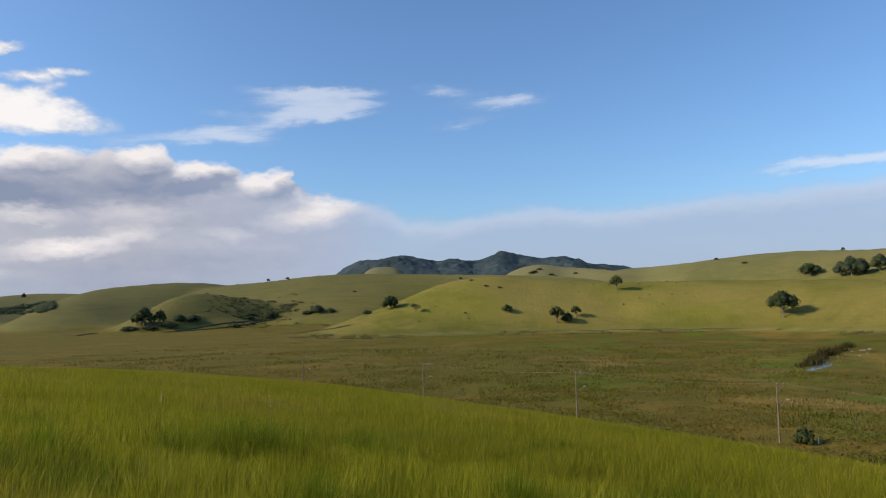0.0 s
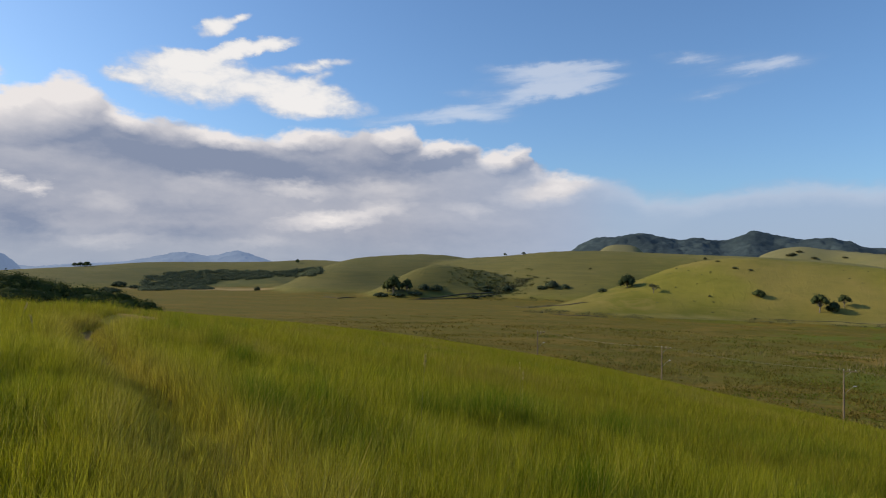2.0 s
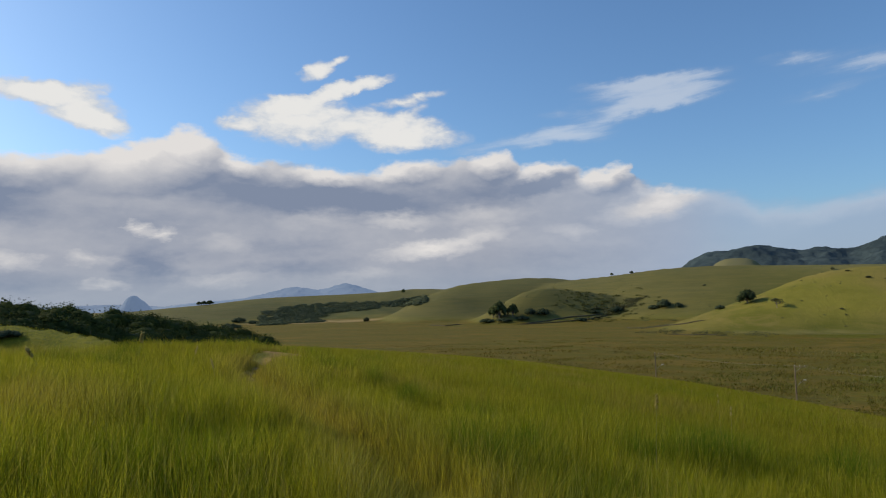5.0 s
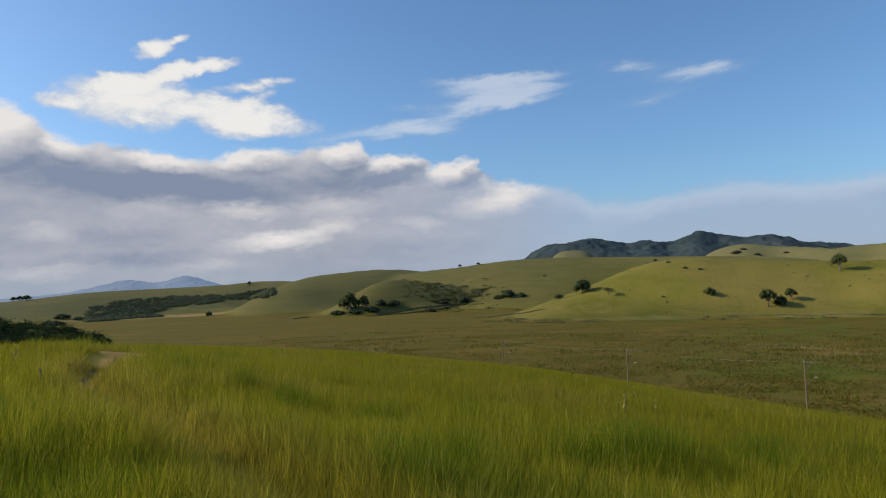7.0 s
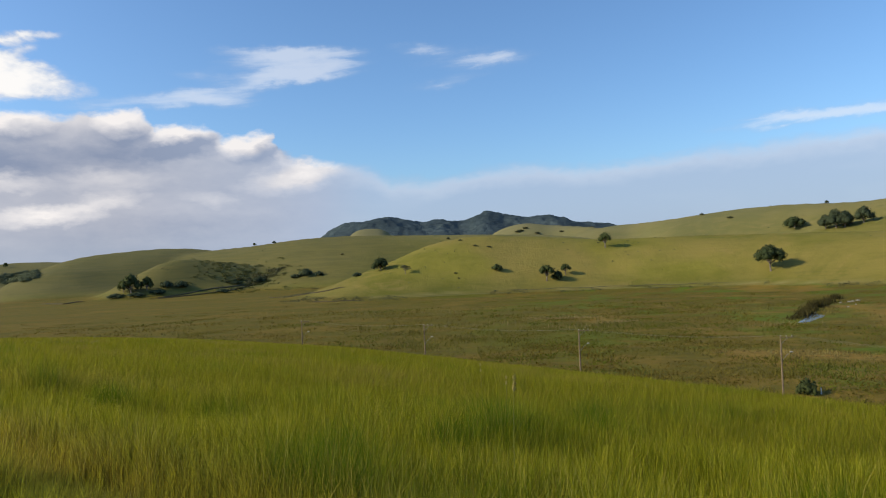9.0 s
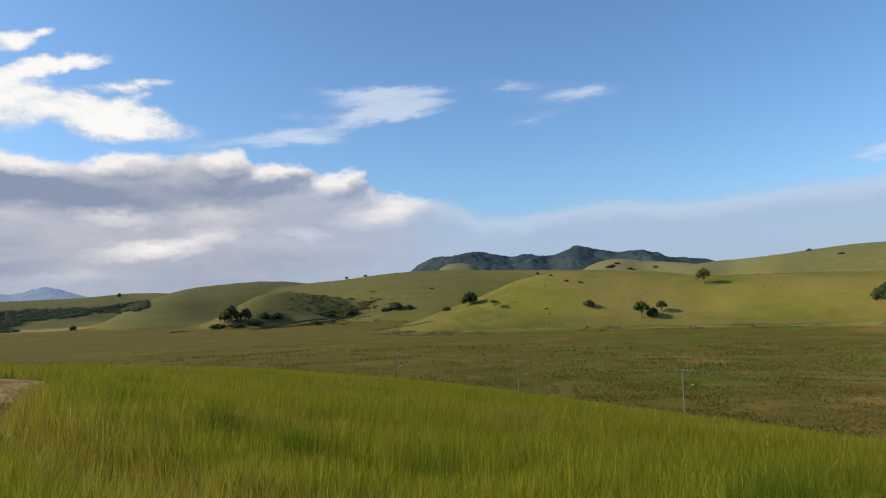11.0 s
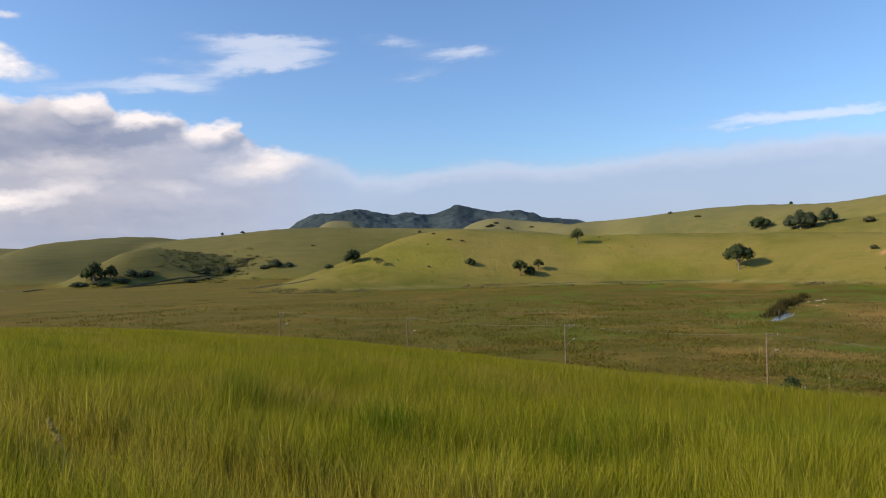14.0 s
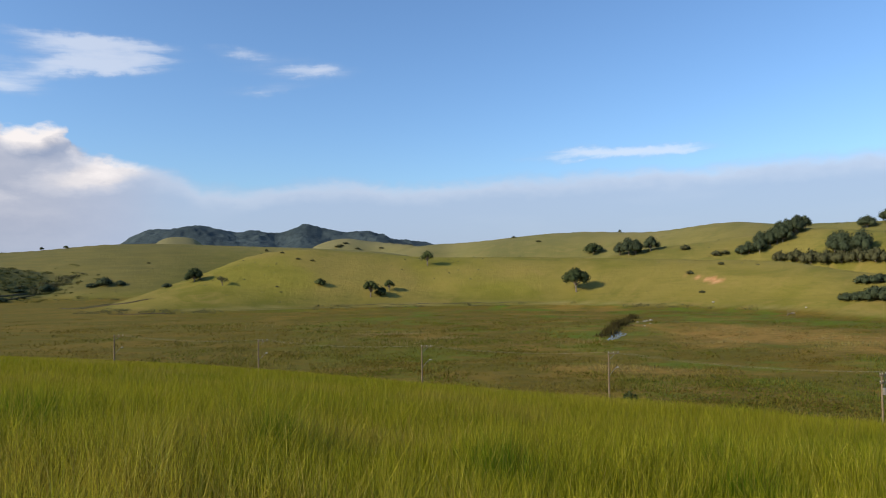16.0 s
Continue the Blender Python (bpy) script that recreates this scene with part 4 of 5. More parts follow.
def make_tree(name, tall, wide, mat, style, seed, leaves=900, size=.55, label="", category="tree", group=""):
    """A tree or bush with a trunk, limbs and an uneven crown. Styles: parasol, round, thin, bush."""
    rng = np.random.default_rng(seed)
    root = new(name)
    blobs, bm = [], bmesh.new()
    rad = tall * .028 + .05
    if style == "parasol":
        fork, n, flat = .30, 15, .27
    elif style == "thin":
        fork, n, flat = .30, 7, .17
    elif style == "round":
        fork, n, flat = .16, 13, .34
    else:
        fork, n, flat = .05, 12, .42
    lean = rng.uniform(-.05, .05, 2) * tall
    top = Vector((lean[0], lean[1], fork * tall))
    tube(bm, [(0, 0, -.4), tuple(top * .5), tuple(top)], [rad * 1.3, rad, rad * .85])
    for k in range(n):
        t = k * 2.4 + rng.uniform(-.4, .4)
        out = math.sqrt(k / (n - 1))
        reach = wide * .5 * .66 * out * rng.uniform(.85, 1.1)
        if style == "parasol":
            up = tall * (.79 - .26 * out ** 2.2 + rng.uniform(-.03, .03))
        elif style == "thin":
            up = tall * rng.uniform(.45, .9)
        elif style == "round":
            up = tall * (.66 - .34 * out ** 2 + rng.uniform(-.04, .08))
        else:
            up = tall * (.56 - .34 * out ** 1.6 + rng.uniform(-.08, .10))
        end = Vector((reach * math.cos(t), reach * math.sin(t), up))
        mid = (top + end) / 2 + Vector((0, 0, .08 * tall * rng.uniform(-.5, 1)))
        tube(bm, [tuple(top * .92), tuple(mid), tuple(end)], [rad * .6, rad * .4, rad * .14], 4)
        w = wide * (rng.uniform(.15, .22) if style != "thin" else rng.uniform(.14, .24))
        blobs.append((*end, w, w * rng.uniform(.85, 1.15), max(.25, min(tall * flat * rng.uniform(.6, .95), tall * 1.04 - up))))
    part("trunk", bm, BARK, root)
    cloud = leaf_cloud(blobs, leaves, size, rng, core={"parasol": .55, "thin": 0.0}.get(style, .6))
    leaf_mesh("crown", cloud, mat, root)
    return tagged(root, label, category, group)


def stand(ob, x, y, turn=0.0, scale=1.0, sink=.1):
    """Set a thing on the ground."""
    ob.matrix_basis = Matrix.Translation((x, y, float(height(x, y)) - sink)) @ Matrix.Rotation(radians(turn), 4, "Z") @ Matrix.Diagonal((scale, scale, scale, 1))
    return ob


def again(ob, x, y, turn, sx=1.0, sz=1.0, sink=.1):
    c = copy_thing(ob, Matrix())
    c.matrix_basis = Matrix.Translation((x, y, float(height(x, y)) - sink)) @ Matrix.Rotation(radians(turn), 4, "Z") @ Matrix.Diagonal((sx, sx, sz, 1))
    return c


# single trees on the facing hill
stand(make_tree("tree", 16.0, 19.0, LEAF_DARK, "parasol", 1, 3000, .55, "broad umbrella-shaped dark green tree on the hillside", "tree"), 198.7, 402.1)
stand(make_tree("tree", 9.6, 12.4, LEAF_DARK, "round", 2, 1700, .5, "dense round dark green tree beside a gully", "tree"), -35, 461.2)
stand(make_tree("tree", 6.0, 8.6, LEAF_PALE, "thin", 3, 260, .4, "small sparse tree with bare limbs", "tree"), -18.1, 443.6)
stand(make_tree("tree", 11.0, 12.5, LEAF_MID, "parasol", 4, 900, .38, "tall open-crowned tree on the hillside", "tree"), 71.3, 434.9)
stand(make_tree("bush", 7.0, 9.0, LEAF_DARK, "bush", 5, 800, .45, "dark bush at the foot of an open tree", "bush"), 78.6, 436.7)
stand(make_tree("tree", 7.6, 8.0, LEAF_MID, "parasol", 6, 420, .36, "small open-crowned tree on the hillside", "tree"), 85, 442.4)
stand(make_tree("tree", 11.6, 10.8, LEAF_MID, "parasol", 7, 700, .42, "leaning sparse tree near the hilltop", "tree"), 121.8, 481.8)
stand(make_tree("bush", 5.2, 10.0, LEAF_MID, "bush", 8, 600, .42, "low spreading bush on the hillside", "bush"), 41.3, 447.6)
stand(make_tree("tree", 12.5, 23.5, LEAF_DARK, "round", 9, 2000, .6, "broad dense dark tree on the far hill", "tree"), 350.8, 654.3)

# models for the repeats
round_tree = stand(make_tree("tree", 14, 16, LEAF_GROVE, "round", 21, 2200, .46, "dense dark green tree in a grove", "tree", "grove on the far hill"), 325.5, 545.2, 0, 1.2)
dark_bush = stand(make_tree("bush", 6, 11, LEAF_GROVE, "bush", 22, 1200, .36, "dark green bush on the pasture", "bush", "bushes on the hills"), -117.8, 644.2, 0, 1.5)
pale_bush = stand(make_tree("bush", 5, 9, LEAF_PALE, "bush", 23, 900, .34, "olive bush with dry leaves on the pasture", "bush", "bushes on the hills"), 371.9, 485.9, 40, 1.1)
small_tree = stand(make_tree("tree", 8, 7.5, LEAF_MID, "round", 24, 420, .5, "small tree standing on the hill crest", "tree", "trees on the crest"), -603.7, 989.3)
for x, y, sx, sz in ((344, 538.1, 1.0, 1.05), (335, 547, .85, .9), (384.6, 471.7, .75, .65), (393.8, 461.1, .9, 1.0), (399, 466, .95, 1.05), (407.7, 457.8, .95, 1.1), (415, 462, .9, 1.1),
                     (422.1, 455, .95, 1.1), (430, 460, .9, 1.0), (436.2, 457.7, .8, .85), (409, 396, 1.3, 1.5), (414, 385, 1.2, 1.4), (412, 406, 1.0, 1.2), (502, 458.2, 1.2, .8),
                     (516, 450, 1.2, .9), (530, 452, 1.2, .9), (389, 468, .8, .8), (404, 461, .95, 1.05), (411, 455, .95, 1.1), (419, 459, .9, 1.1), (427, 456, .95, 1.0), (433, 462, .8, .9), (321, 552, .9, .9), (330, 541, 1.0, 1.0)):
    again(round_tree, x, y, x * 37, sx, sz)
for x, y, sx, sz in ((293.2, 275.3, 1.0, .9), (297, 270, 1.1, 1.0), (270.5, 265, .9, .8), (272, 258, 1.1, .9), (273.5, 252, 1.3, 1.35), (274.5, 245, 1.5, 1.5),
                     (276, 238, 1.5, 1.5), (-506.8, 505.2, 1.6, 1.1), (-530, 520, 1.5, 1.1), (-628.8, 636.5, 1.8, 1.3), (-600, 630, 1.6, .9), (-579.3, 624.6, 1.4, .8), (-105, 640, .9, .9), (-128, 646, 1.0, .8), (-51.5, 464.9, .75, .55), (-221, 610, 1.4, 1.2), (-231, 602, 1.3, 1.3), (-262, 574, 1.6, .8), (-247, 575, 1.6, .7), (-233, 586, 1.5, .7),
                     (-181.6, 641.6, 1.0, .6), (-163.6, 653.7, 1.4, 1.2), (-185.6, 611, 1.2, .8), (-74.5, 42, .36, .17)):
    again(dark_bush, x, y, x * 53, sx, sz)
for x, y, sx, sz in ((394, 440, 1.6, 2.0), (398, 428, 1.8, 2.4), (400, 416, 1.9, 2.6), (402, 404, 1.9, 2.6), (404, 393, 1.9, 2.4), (407, 381, 1.8, 2.6), (409, 370, 1.9, 2.6), (412, 358, 1.9, 2.6), (414, 346, 1.9, 2.6),
                     (363.7, 515.9, 1.2, 1.1), (378, 483, 1.0, .8), (312.7, 780, .7, .6), (323.5, 732.2, 1.0, .5), (19.8, 757.5, .5, .7), (30.4, 482.8, .45, .3), (20.6, 497.1, .4, .25),
                     (39.8, 481.1, .45, .25), (250, 345, .5, .35), (285, 372, .6, .45), (262, 372, .6, .6), (120, 700, .6, .4), (140, 690, .6, .4), (-452.8, 658.5, 1.0, 1.3), (14.1, 442.8, .3, .25),
                     (170, 980, 1.0, .7), (190, 1010, 1.3, .8), (150, 1020, 1.0, .8), (230, 990, 1.0, .8), (395, 600, .6, .4), (-90, 700, .5, .35)):
    again(pale_bush, x, y, x * 29, sx, sz)
for x, y, sx, sz in ((-211, 830, .7, .5), (-183.4, 812, .8, .45), (410.5, 700, .6, .5), (-254, 584, 2.5, 2.2), (-243, 590, 1.7, 1.6), (-262, 588, 1.6, 1.5), (-799, 738, 1.6, .9), (-790, 741, 1.7, 1.0), (-806, 735, 1.3, .8), (165, 1000, .9, .8)):
    again(small_tree, x, y, x * 31, sx, sz)


# low bushes over the bare top of the far rise
rise = np.random.default_rng(27)
for b, r, q in zip(rise.uniform(4.5, 14.5, 26), rise.uniform(1075, 1165, 26), rise.uniform(.5, 1.2, 26)):
    again(pale_bush, r * math.sin(radians(b)), r * math.cos(radians(b)), b * 61, q * 1.2, q * .7)


# scrub on the knoll
def build_scrub():
    rng = np.random.default_rng(9)
    n = 520
    x, y = -184 + rng.normal(0, 22, n), 662 + rng.normal(0, 22, n)
    # rows along the contours, thinner towards the west
    rows = np.abs((height(x, y) / 2.4) % 1 - .5) > .24
    keep = rows & (rng.random(n) < np.clip((x + 245) / 60, .15, 1))
    x, y = x[keep], y[keep]
    w = rng.uniform(1.0, 2.8, len(x))
    lumps = np.stack([x, y, height(x, y) + .3, w * 1.5, w, rng.uniform(.6, 1.5, len(x))], 1)
    cloud = leaf_cloud(lumps, 11000, .42, rng, -99)
    tagged(leaf_mesh("hill_scrub", cloud, LEAF_HILL), "low olive scrub in rows over the knoll", "scrub", kind="stuff")
    # a dark thicket down its eastern edge, added for the shade on that slope
    n = 75
    t = rng.random(n)
    x, y = -172 + 20 * t + rng.normal(0, 4, n), 646 + 40 * t + rng.normal(0, 5, n)
    w = rng.uniform(2.0, 4.5, n)
    cloud = leaf_cloud(np.stack([x, y, height(x, y) + .4, w * 1.2, w, rng.uniform(1.0, 2.2, n)], 1), 6500, .45, rng, -99)
    tagged(leaf_mesh("hill_thicket", cloud, LEAF_PALE), "dark green thicket added as shade on the edge of the knoll", "scrub", kind="stuff")
    for k in range(10):
        q = rng.uniform(.3, .6)
        again(pale_bush if k % 3 else dark_bush, -178 + rng.normal(0, 18), 655 + rng.normal(0, 18), k * 40, q * 1.3, q)


build_scrub()


# a pale farm track and eroded banks along the foot of the hills
def make_strip(name, pts, wide, rise, mat, label, category):
    """A low ridge that follows the ground along a line."""
    pts = np.array(pts, float)
    t = np.linspace(0, len(pts) - 1, 12 * (len(pts) - 1) + 1)
    x = np.interp(t, range(len(pts)), pts[:, 0]) + .5 * np.sin(t * 7)
    y = np.interp(t, range(len(pts)), pts[:, 1]) + .6 * np.sin(t * 5 + 1)
    dx, dy = np.gradient(x), np.gradient(y)
    h = np.hypot(dx, dy)
    nx, ny = -dy / h, dx / h
    taper = np.clip(np.minimum(t, t[-1] - t) * 3, .1, 1)
    rows = []
    for u, lift in ((-.6, -.3), (-.5, rise * .8), (0, rise), (.5, rise * .9), (.6, -.3)):
        px, py = x + nx * wide * u * taper, y + ny * wide * u * taper
        rows.append(np.stack([px, py, height(px, py) + lift * taper + .05], 1))
    n = len(t)
    i = np.arange(n - 1)[None, :] + (np.arange(4) * n)[:, None]
    ob = mesh_object(name, np.concatenate(rows), np.stack([i, i + 1, i + 1 + n, i + n], -1).reshape(-1, 4), mat)
    return tagged(ob, label, category, kind="structure")


def foot_of_hill(b, rise):
    """Where the facing hill has risen so far above the valley, on a bearing."""
    r = np.arange(360.0, 520.0, .5)
    x, y = r * math.sin(radians(b)), r * math.cos(radians(b))
    k = int(np.argmax(height(x, y) - valley(x, y) > rise))
    return x[k], y[k]


make_strip("farm_track", [foot_of_hill(b, 1.4) for b in range(-2, 30, 2)], 1.0, .05, TRACK, "pale grassy farm track along the foot of the hill", "track")
make_strip("earth_bank", [foot_of_hill(b, 2.4) for b in range(6, 27, 3)], .5, .14, SOIL, "low dark earth bank above the farm track", "earth bank")
make_strip("earth_bank", ((-226, 552), (-202, 594), (-185, 617), (-167, 645)), 1.0, .8, SOIL, "dark eroded bank at the foot of the knoll", "earth bank")
make_strip("earth_bank", ((-101, 458.6), (-84, 449), (-70, 441), (-56.5, 437.5)), .8, .6, SOIL, "dark eroded bank beside the gully", "earth bank")
make_strip("earth_bank", ((-75, 404), (-58, 398), (-41, 395)), .8, .4, SOIL, "low dark earth bank at the edge of the marsh", "earth bank")

make_strip("earth_bank", ((-315, 556), (-286, 537), (-283, 567)), 1.0, .7, SOIL, "dark eroded bank at the foot of the far hills", "earth bank")
make_strip("earth_bank", ((-118, 490), (-108, 478), (-98, 470)), .9, .5, SOIL, "dark eroded bank along the spur", "earth bank")
make_strip("earth_bank", ((-231, 562), (-206, 608), (-188, 628), (-170, 645)), 1.0, .8, SOIL, "long dark bank below the scrubby knoll", "earth bank")

# the dark wood in the hollow beyond the meadow
def build_wood():
    rng = np.random.default_rng(5)
    model = stand(make_tree("tree", 12, 14, LEAF_WOOD, "bush", 41, 1700, .30, "dense dark tree in the wood", "tree", "wood beyond the meadow"), -170, 95, 0, .8)
    edge = HILLS["woodside"][0]
    for k in range(125):
        b = rng.uniform(-73, -42.5)
        r = float(curve(np.array([b]), edge, 1)[0]) + rng.uniform(-66, 14)
        x, y = r * math.sin(radians(b)), r * math.cos(radians(b))
        again(model, x, y, rng.uniform(0, 360), rng.uniform(1.05, 1.5), rng.uniform(.74, .94))
    # the closed canopy between the crowns
    n = 170
    b = rng.uniform(-73, -43.5, n)
    r = curve(b, edge, 1) + rng.uniform(-60, 8, n)
    x, y = r * np.sin(np.radians(b)), r * np.cos(np.radians(b))
    cloud = leaf_cloud(np.stack([x, y, height(x, y) + 4.6, rng.uniform(6, 9, n), rng.uniform(6, 9, n), rng.uniform(3.4, 5.0, n)], 1), 70000, .32, rng, -99, .62)
    tagged(leaf_mesh("wood_canopy", cloud, LEAF_WOOD), "closed dark green canopy of the wood", "wood", kind="stuff")
    # the wood on the long ridge is too far to tell its trees apart
    n = 3000
    b, r = rng.uniform(-43, -29.5, n), rng.uniform(800, 1150, n)
    x, y = r * np.sin(np.radians(b)), r * np.cos(np.radians(b))
    z = height(x, y) + 4 * bumps(x, y, 45, 17)
    ok = (z > np.interp(b, (-42, -37.8, -32), (-24, -19, -7.5))) & (z < np.interp(b, (-43, -42, -40, -35, -30), (-12, -6, -3, 2, 5)))
    x, y = x[ok][:620], y[ok][:620]
    n = len(x)
    lumps = np.stack([x, y, height(x, y) + .8, rng.uniform(5, 9, n), rng.uniform(5, 9, n), rng.uniform(1.2, 2.6, n)], 1)
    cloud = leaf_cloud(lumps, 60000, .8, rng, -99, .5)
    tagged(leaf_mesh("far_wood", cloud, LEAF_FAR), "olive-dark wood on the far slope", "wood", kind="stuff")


build_wood()

# poles along the valley road
POLE = [(-33.73, 164.78, -14.0), (-4.63, 147.21, -14.58), (24.48, 129.65, -15.17), (53.59, 112.08, -15.76)]


def make_pole(tall, double=False):
    root = new("utility_pole")
    bm = bmesh.new()
    tube(bm, [(0, 0, -.5), (0, 0, tall * .5), (0, 0, tall)], [.17, .14, .105], 10)
    part("post", bm, POST, root)
    side = 1.0 if not double else 0.0
    arms = [tall - .25] if not double else [tall - .25, tall - 1.3]
    for z in arms:
        bm = bmesh.new()
        bmesh.ops.create_cube(bm, size=1, matrix=Matrix.Translation((.85 * side, -.13, z)) @ Matrix.Diagonal((2.1, .11, .13, 1)))
        part("crossarm", bm, POST, root)
        for k in range(3):
            bm = bmesh.new()
            x = .85 * side + (k - 1) * .85
            tube(bm, [(x, -.13, z + .06), (x, -.13, z + .16), (x, -.13, z + .2), (x, -.13, z + .3), (x, -.13, z + .33)], [.02, .02, .07, .06, .03], 8)
            part("insulator", bm, CERAMIC, root)
        bm = bmesh.new()
        tube(bm, [(.10 * side, -.13, z - 1.0), (1.1 * side + (0 if side else .8), -.13, z - .06)], [.035, .035], 6)
        part("brace", bm, STEEL, root)
    if not double:
        bm = bmesh.new()
        tube(bm, [(.1, 0, tall - 4.1), (.8, 0, tall - 3.2), (1.45, 0, tall - 2.7)], [.035, .035, .03], 6)
        arm = part("lamp_arm", bm, STEEL, root)
        bm = bmesh.new()
        bmesh.ops.create_uvsphere(bm, u_segments=10, v_segments=6, radius=.2, matrix=Matrix.Translation((1.6, 0, tall - 2.65)) @ Matrix.Diagonal((1.5, .8, .5, 1)))
        part("lamp_head", bm, CERAMIC, arm)
    else:
        bm = bmesh.new()
        tube(bm, [(.0, -.3, tall - 2.9), (0, -.3, tall - 2.0)], [.24, .24], 10)
        part("transformer", bm, STEEL, root)
    return root


tips = []
for x, y, top in POLE:
    tall = top + .45 + EYE - float(height(x, y))
    p = make_pole(tall)
    p.matrix_basis = pose(x, y, float(height(x, y)), 0, 0, -8)
    tagged(p, "weathered utility pole with one crossarm and a street lamp", "utility pole", "poles along the valley")
    tips.append((x, y, top + .5 + EYE))
p = make_pole(-15.3 + EYE - float(height(75.8, 78.1)), True)
p.matrix_basis = pose(75.8, 78.1, float(height(75.8, 78.1)), 0, 0, 20)
tagged(p, "utility pole with two crossarms and a grey transformer", "utility pole", "poles along the valley")
tips.append((75.8, 78.1, -15.2 + EYE))
for a, b in zip(tips, tips[1:]):
    line = new("power_line")
    for k in range(3):
        bm = bmesh.new()
        off = Vector((.85 + (k - 1) * .85, -.1, 0))
        pts = [Vector(a).lerp(Vector(b), t / 12) + off - Vector((0, 0, .8 * 4 * (t / 12) * (1 - t / 12))) for t in range(13)]
        tube(bm, [tuple(q) for q in pts], [.006] * 13, 4)
        part("wire", bm, WIRE, line)
    tagged(line, "sagging aluminium wires between two poles", "power line", "power lines")
stand(make_tree("bush", 3.0, 4.0, LEAF_MID, "bush", 31, 500, .22, "green bush at the foot of a pole", "bush"), 57.2, 111.5)
post = new("marker_post")
bm = bmesh.new()
bmesh.ops.create_cube(bm, size=1, matrix=Matrix.Translation((0, 0, .5)) @ Matrix.Diagonal((.16, .16, 1.0, 1)))
bmesh.ops.bevel(bm, geom=bm.edges[:], offset=.03)
part("shaft", bm, WHITE, post)
post.matrix_basis = pose(59.2, 111, float(height(59.2, 111)))
tagged(post, "short white marker post in the grass", "post")


# the pool with its dark reeds and stones
def build_pool():
    n = 26
    bm = bmesh.new()
    ring = []
    for k in range(n):
        t = k * math.tau / n
        rr = 1 + .22 * math.sin(3 * t + 1) + .12 * math.sin(5 * t)
        u, v = 2.6 * rr * math.cos(t), 16.0 * rr * math.sin(t)
        ring.append(bm.verts.new((122 + u * .8 + v * .58, 224.5 - u * .58 + v * .8, 0)))
    top = float(height(122, 224.5)) + .05
    for q in ring:
        q.co.z = top
    bm.faces.new(ring)
    low = bmesh.ops.extrude_face_region(bm, geom=bm.faces[:])
    bmesh.ops.translate(bm, vec=(0, 0, -.6), verts=[q for q in low["geom"] if isinstance(q, bmesh.types.BMVert)])
    bmesh.ops.recalc_face_normals(bm, faces=bm.faces[:])
    me = bpy.data.meshes.new("water")
    bm.to_mesh(me)
    bm.free()
    me.materials.append(WATER)
    tagged(new("water", me), "small still pool reflecting the sky in the marsh", "water", kind="structure")
    rng = np.random.default_rng(8)
    k = 2600
    t = rng.random(k)
    x = 113 + 61 * t + rng.normal(0, .9, k)
    y = 220 + 77 * t + rng.normal(0, 1.5, k)
    thick = bumps(x, y, 5, 44) > -.35
    x, y, t = x[thick], y[thick], t[thick]
    k = len(x)
    tagged(build_blades("dark_reeds", x, y, rng.uniform(.55, 1.1, k) * np.interp(t, (0, .12, .25, .48, .6, .75, 1), (1.1, 1.4, 2.6, 3.8, 1.6, 2.6, 2.8)), np.full(k, .15), np.zeros(k), rng.uniform(0, .35, k), REED_DARK, 2, rng, .3), "dark brown reeds along the pool", "reeds", kind="stuff")


build_pool()


def make_rock(size, seed):
    bm = bmesh.new()
    bmesh.ops.create_icosphere(bm, subdivisions=2, radius=size)
    for v in bm.verts:
        v.co *= 1 + .35 * noise.noise(v.co * (1.3 / size) + Vector((seed, seed, 0)))
        v.co.z *= .6
    me = bpy.data.meshes.new("stone")
    bm.to_mesh(me)
    bm.free()
    me.materials.append(ROCK)
    return tagged(new("stone", me), "pale stone lying in the grass", "stone", "stones by the pool")


for k, (x, y, s) in enumerate(((164.7, 273, .8), (160, 271, .6), (168, 276, .7), (172, 279, .8), (150, 250, .5), (245, 329, .9), (158, 258, .4), (252, 279, .8), (262, 281, .6))):
    stand(make_rock(s, k * 3.1), x, y, k * 50, 1, -.1)


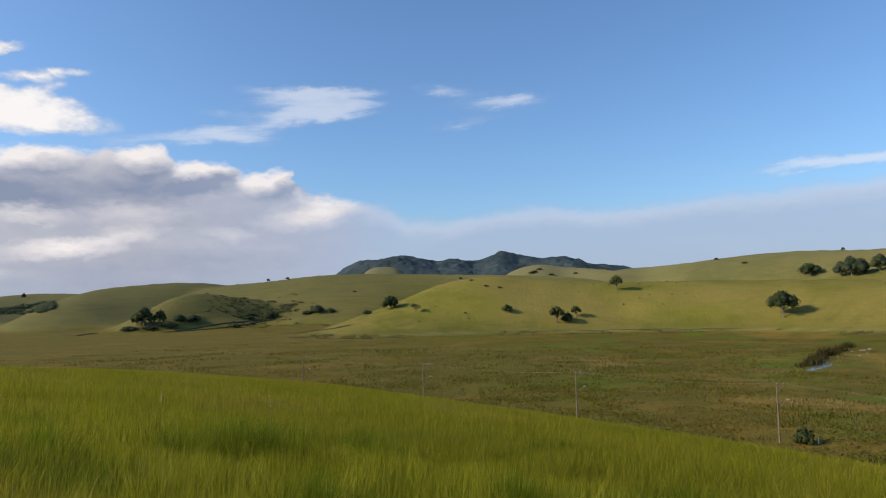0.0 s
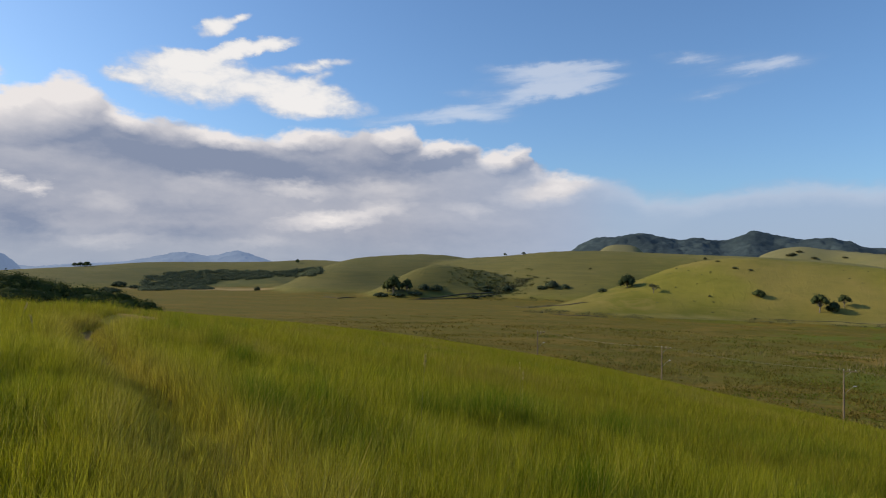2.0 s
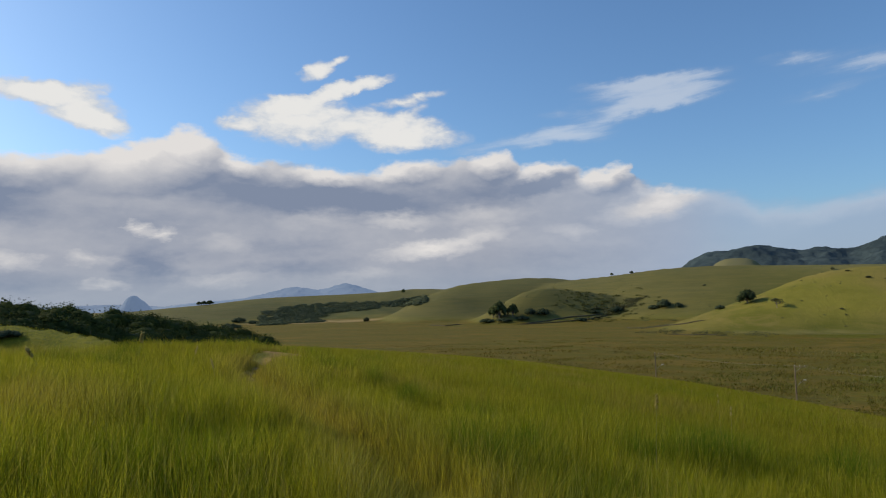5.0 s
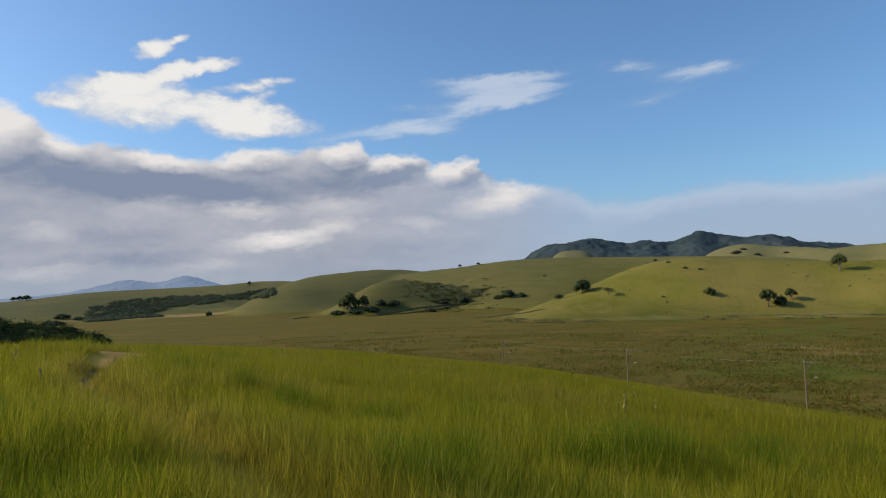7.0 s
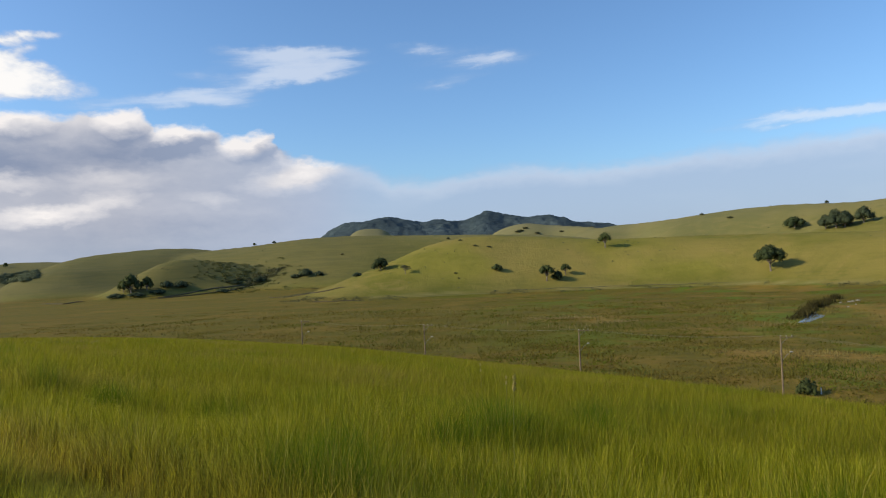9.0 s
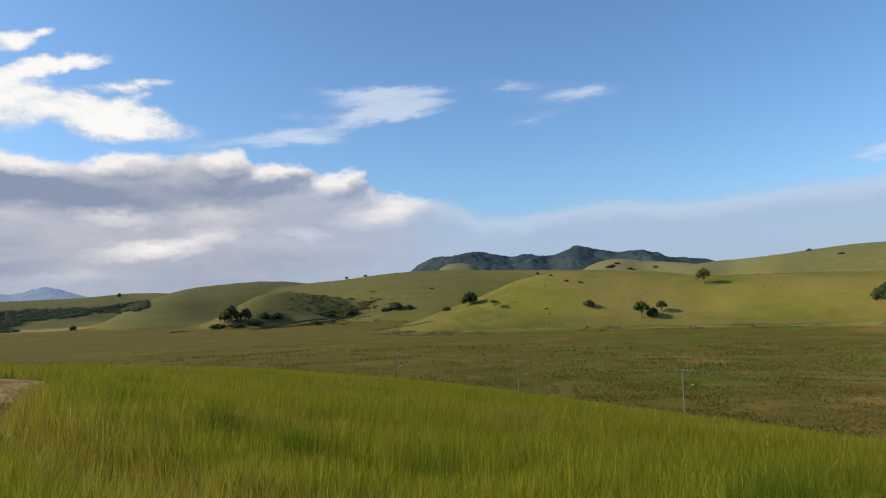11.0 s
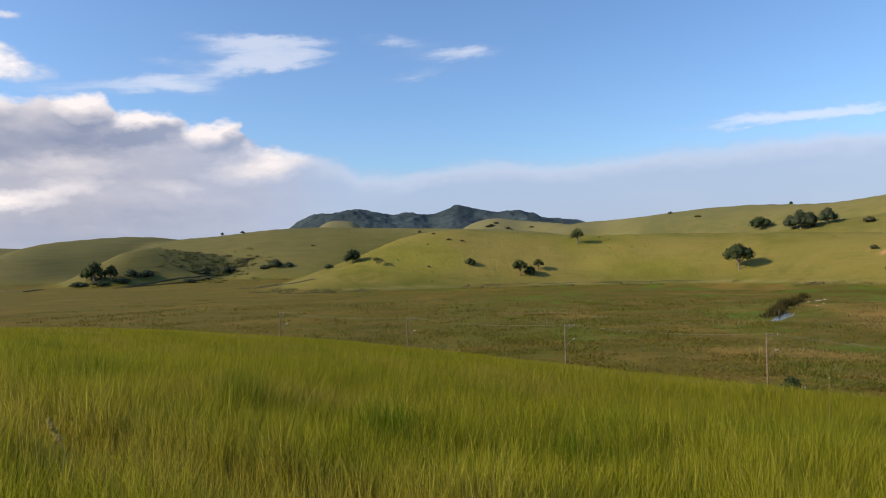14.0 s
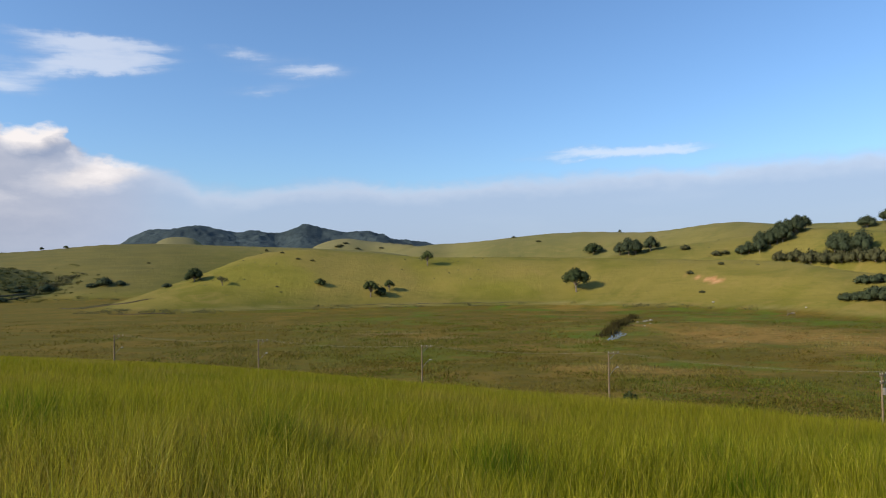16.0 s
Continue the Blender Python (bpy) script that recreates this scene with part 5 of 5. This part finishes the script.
# a dead branch on the far meadow
def make_branch():
    bm = bmesh.new()
    tube(bm, [(-4, 0, .1), (-1, .3, .8), (2, 0, .9), (4.5, -.3, .2)], [.18, .16, .12, .05])
    for k in range(7):
        x = -3 + k
        tube(bm, [(x, .1, .6), (x + .5, .4 - .2 * k, 1.6 + .3 * (k % 3)), (x + 1.2, .5 - .2 * k, 2.4 + .5 * (k % 2))], [.07, .05, .02], 5)
    me = bpy.data.meshes.new("dead_branch")
    bm.to_mesh(me)
    bm.free()
    me.materials.append(BARK)
    return tagged(new("dead_branch", me), "fallen grey branch on the meadow", "branch")


stand(make_branch(), 248.1, 276.2, 20)


# tall weeds that stand out of the near grass
def make_weed(top, tufts, seed, bow=.08, size=.035, spread=.07):
    rng = np.random.default_rng(seed)
    root = new("weed")
    bm = bmesh.new()
    pts = [(bow * t * t, .3 * bow * t * t, -.05 + (top + .05) * t) for t in np.linspace(0, 1, 7)]
    tube(bm, pts, [.0022 - .0012 * t for t in np.linspace(0, 1, 7)], 5)
    part("stem", bm, STALK, root)
    for k in range(tufts):
        t = 1 - spread * k / max(1, tufts - 1) / top
        cloud = leaf_cloud([(bow * t * t, .3 * bow * t * t, top * t, size * .5, size * .5, size * 1.3)], 26, size * .4, rng)
        leaf_mesh("seed_head", cloud, STRAW_LEAF, root)
    return root


STRAW_LEAF = leafy("seed_heads", (.26, .22, .06), (.44, .37, .13), .4)
for k, (x, y, top, tufts, bow, size) in enumerate(((-2.57, 6.22, -.80, 3, .03, .022), (-11.1, 8.2, -.44, 6, .06, .055), (-9.8, 8.1, -.80, 5, .22, .022), (-7.75, 6.69, -.78, 6, .20, .018), (-9.2, 5.5, -.58, 6, .24, .030), (-2.5, 9.9, -1.28, 2, .04, .018),
                                                   (-2.3, 9.1, -1.3, 2, .02, .024))):
    g = float(height(x, y))
    w = make_weed(max(.5, top + EYE - g), tufts, 60 + k, bow, size)
    w.matrix_basis = pose(x, y, g, 0, 0, k * 47 if k else 0)
    tagged(w, "dry stalk with pale seed heads above the grass", "weed", "weeds in the meadow")
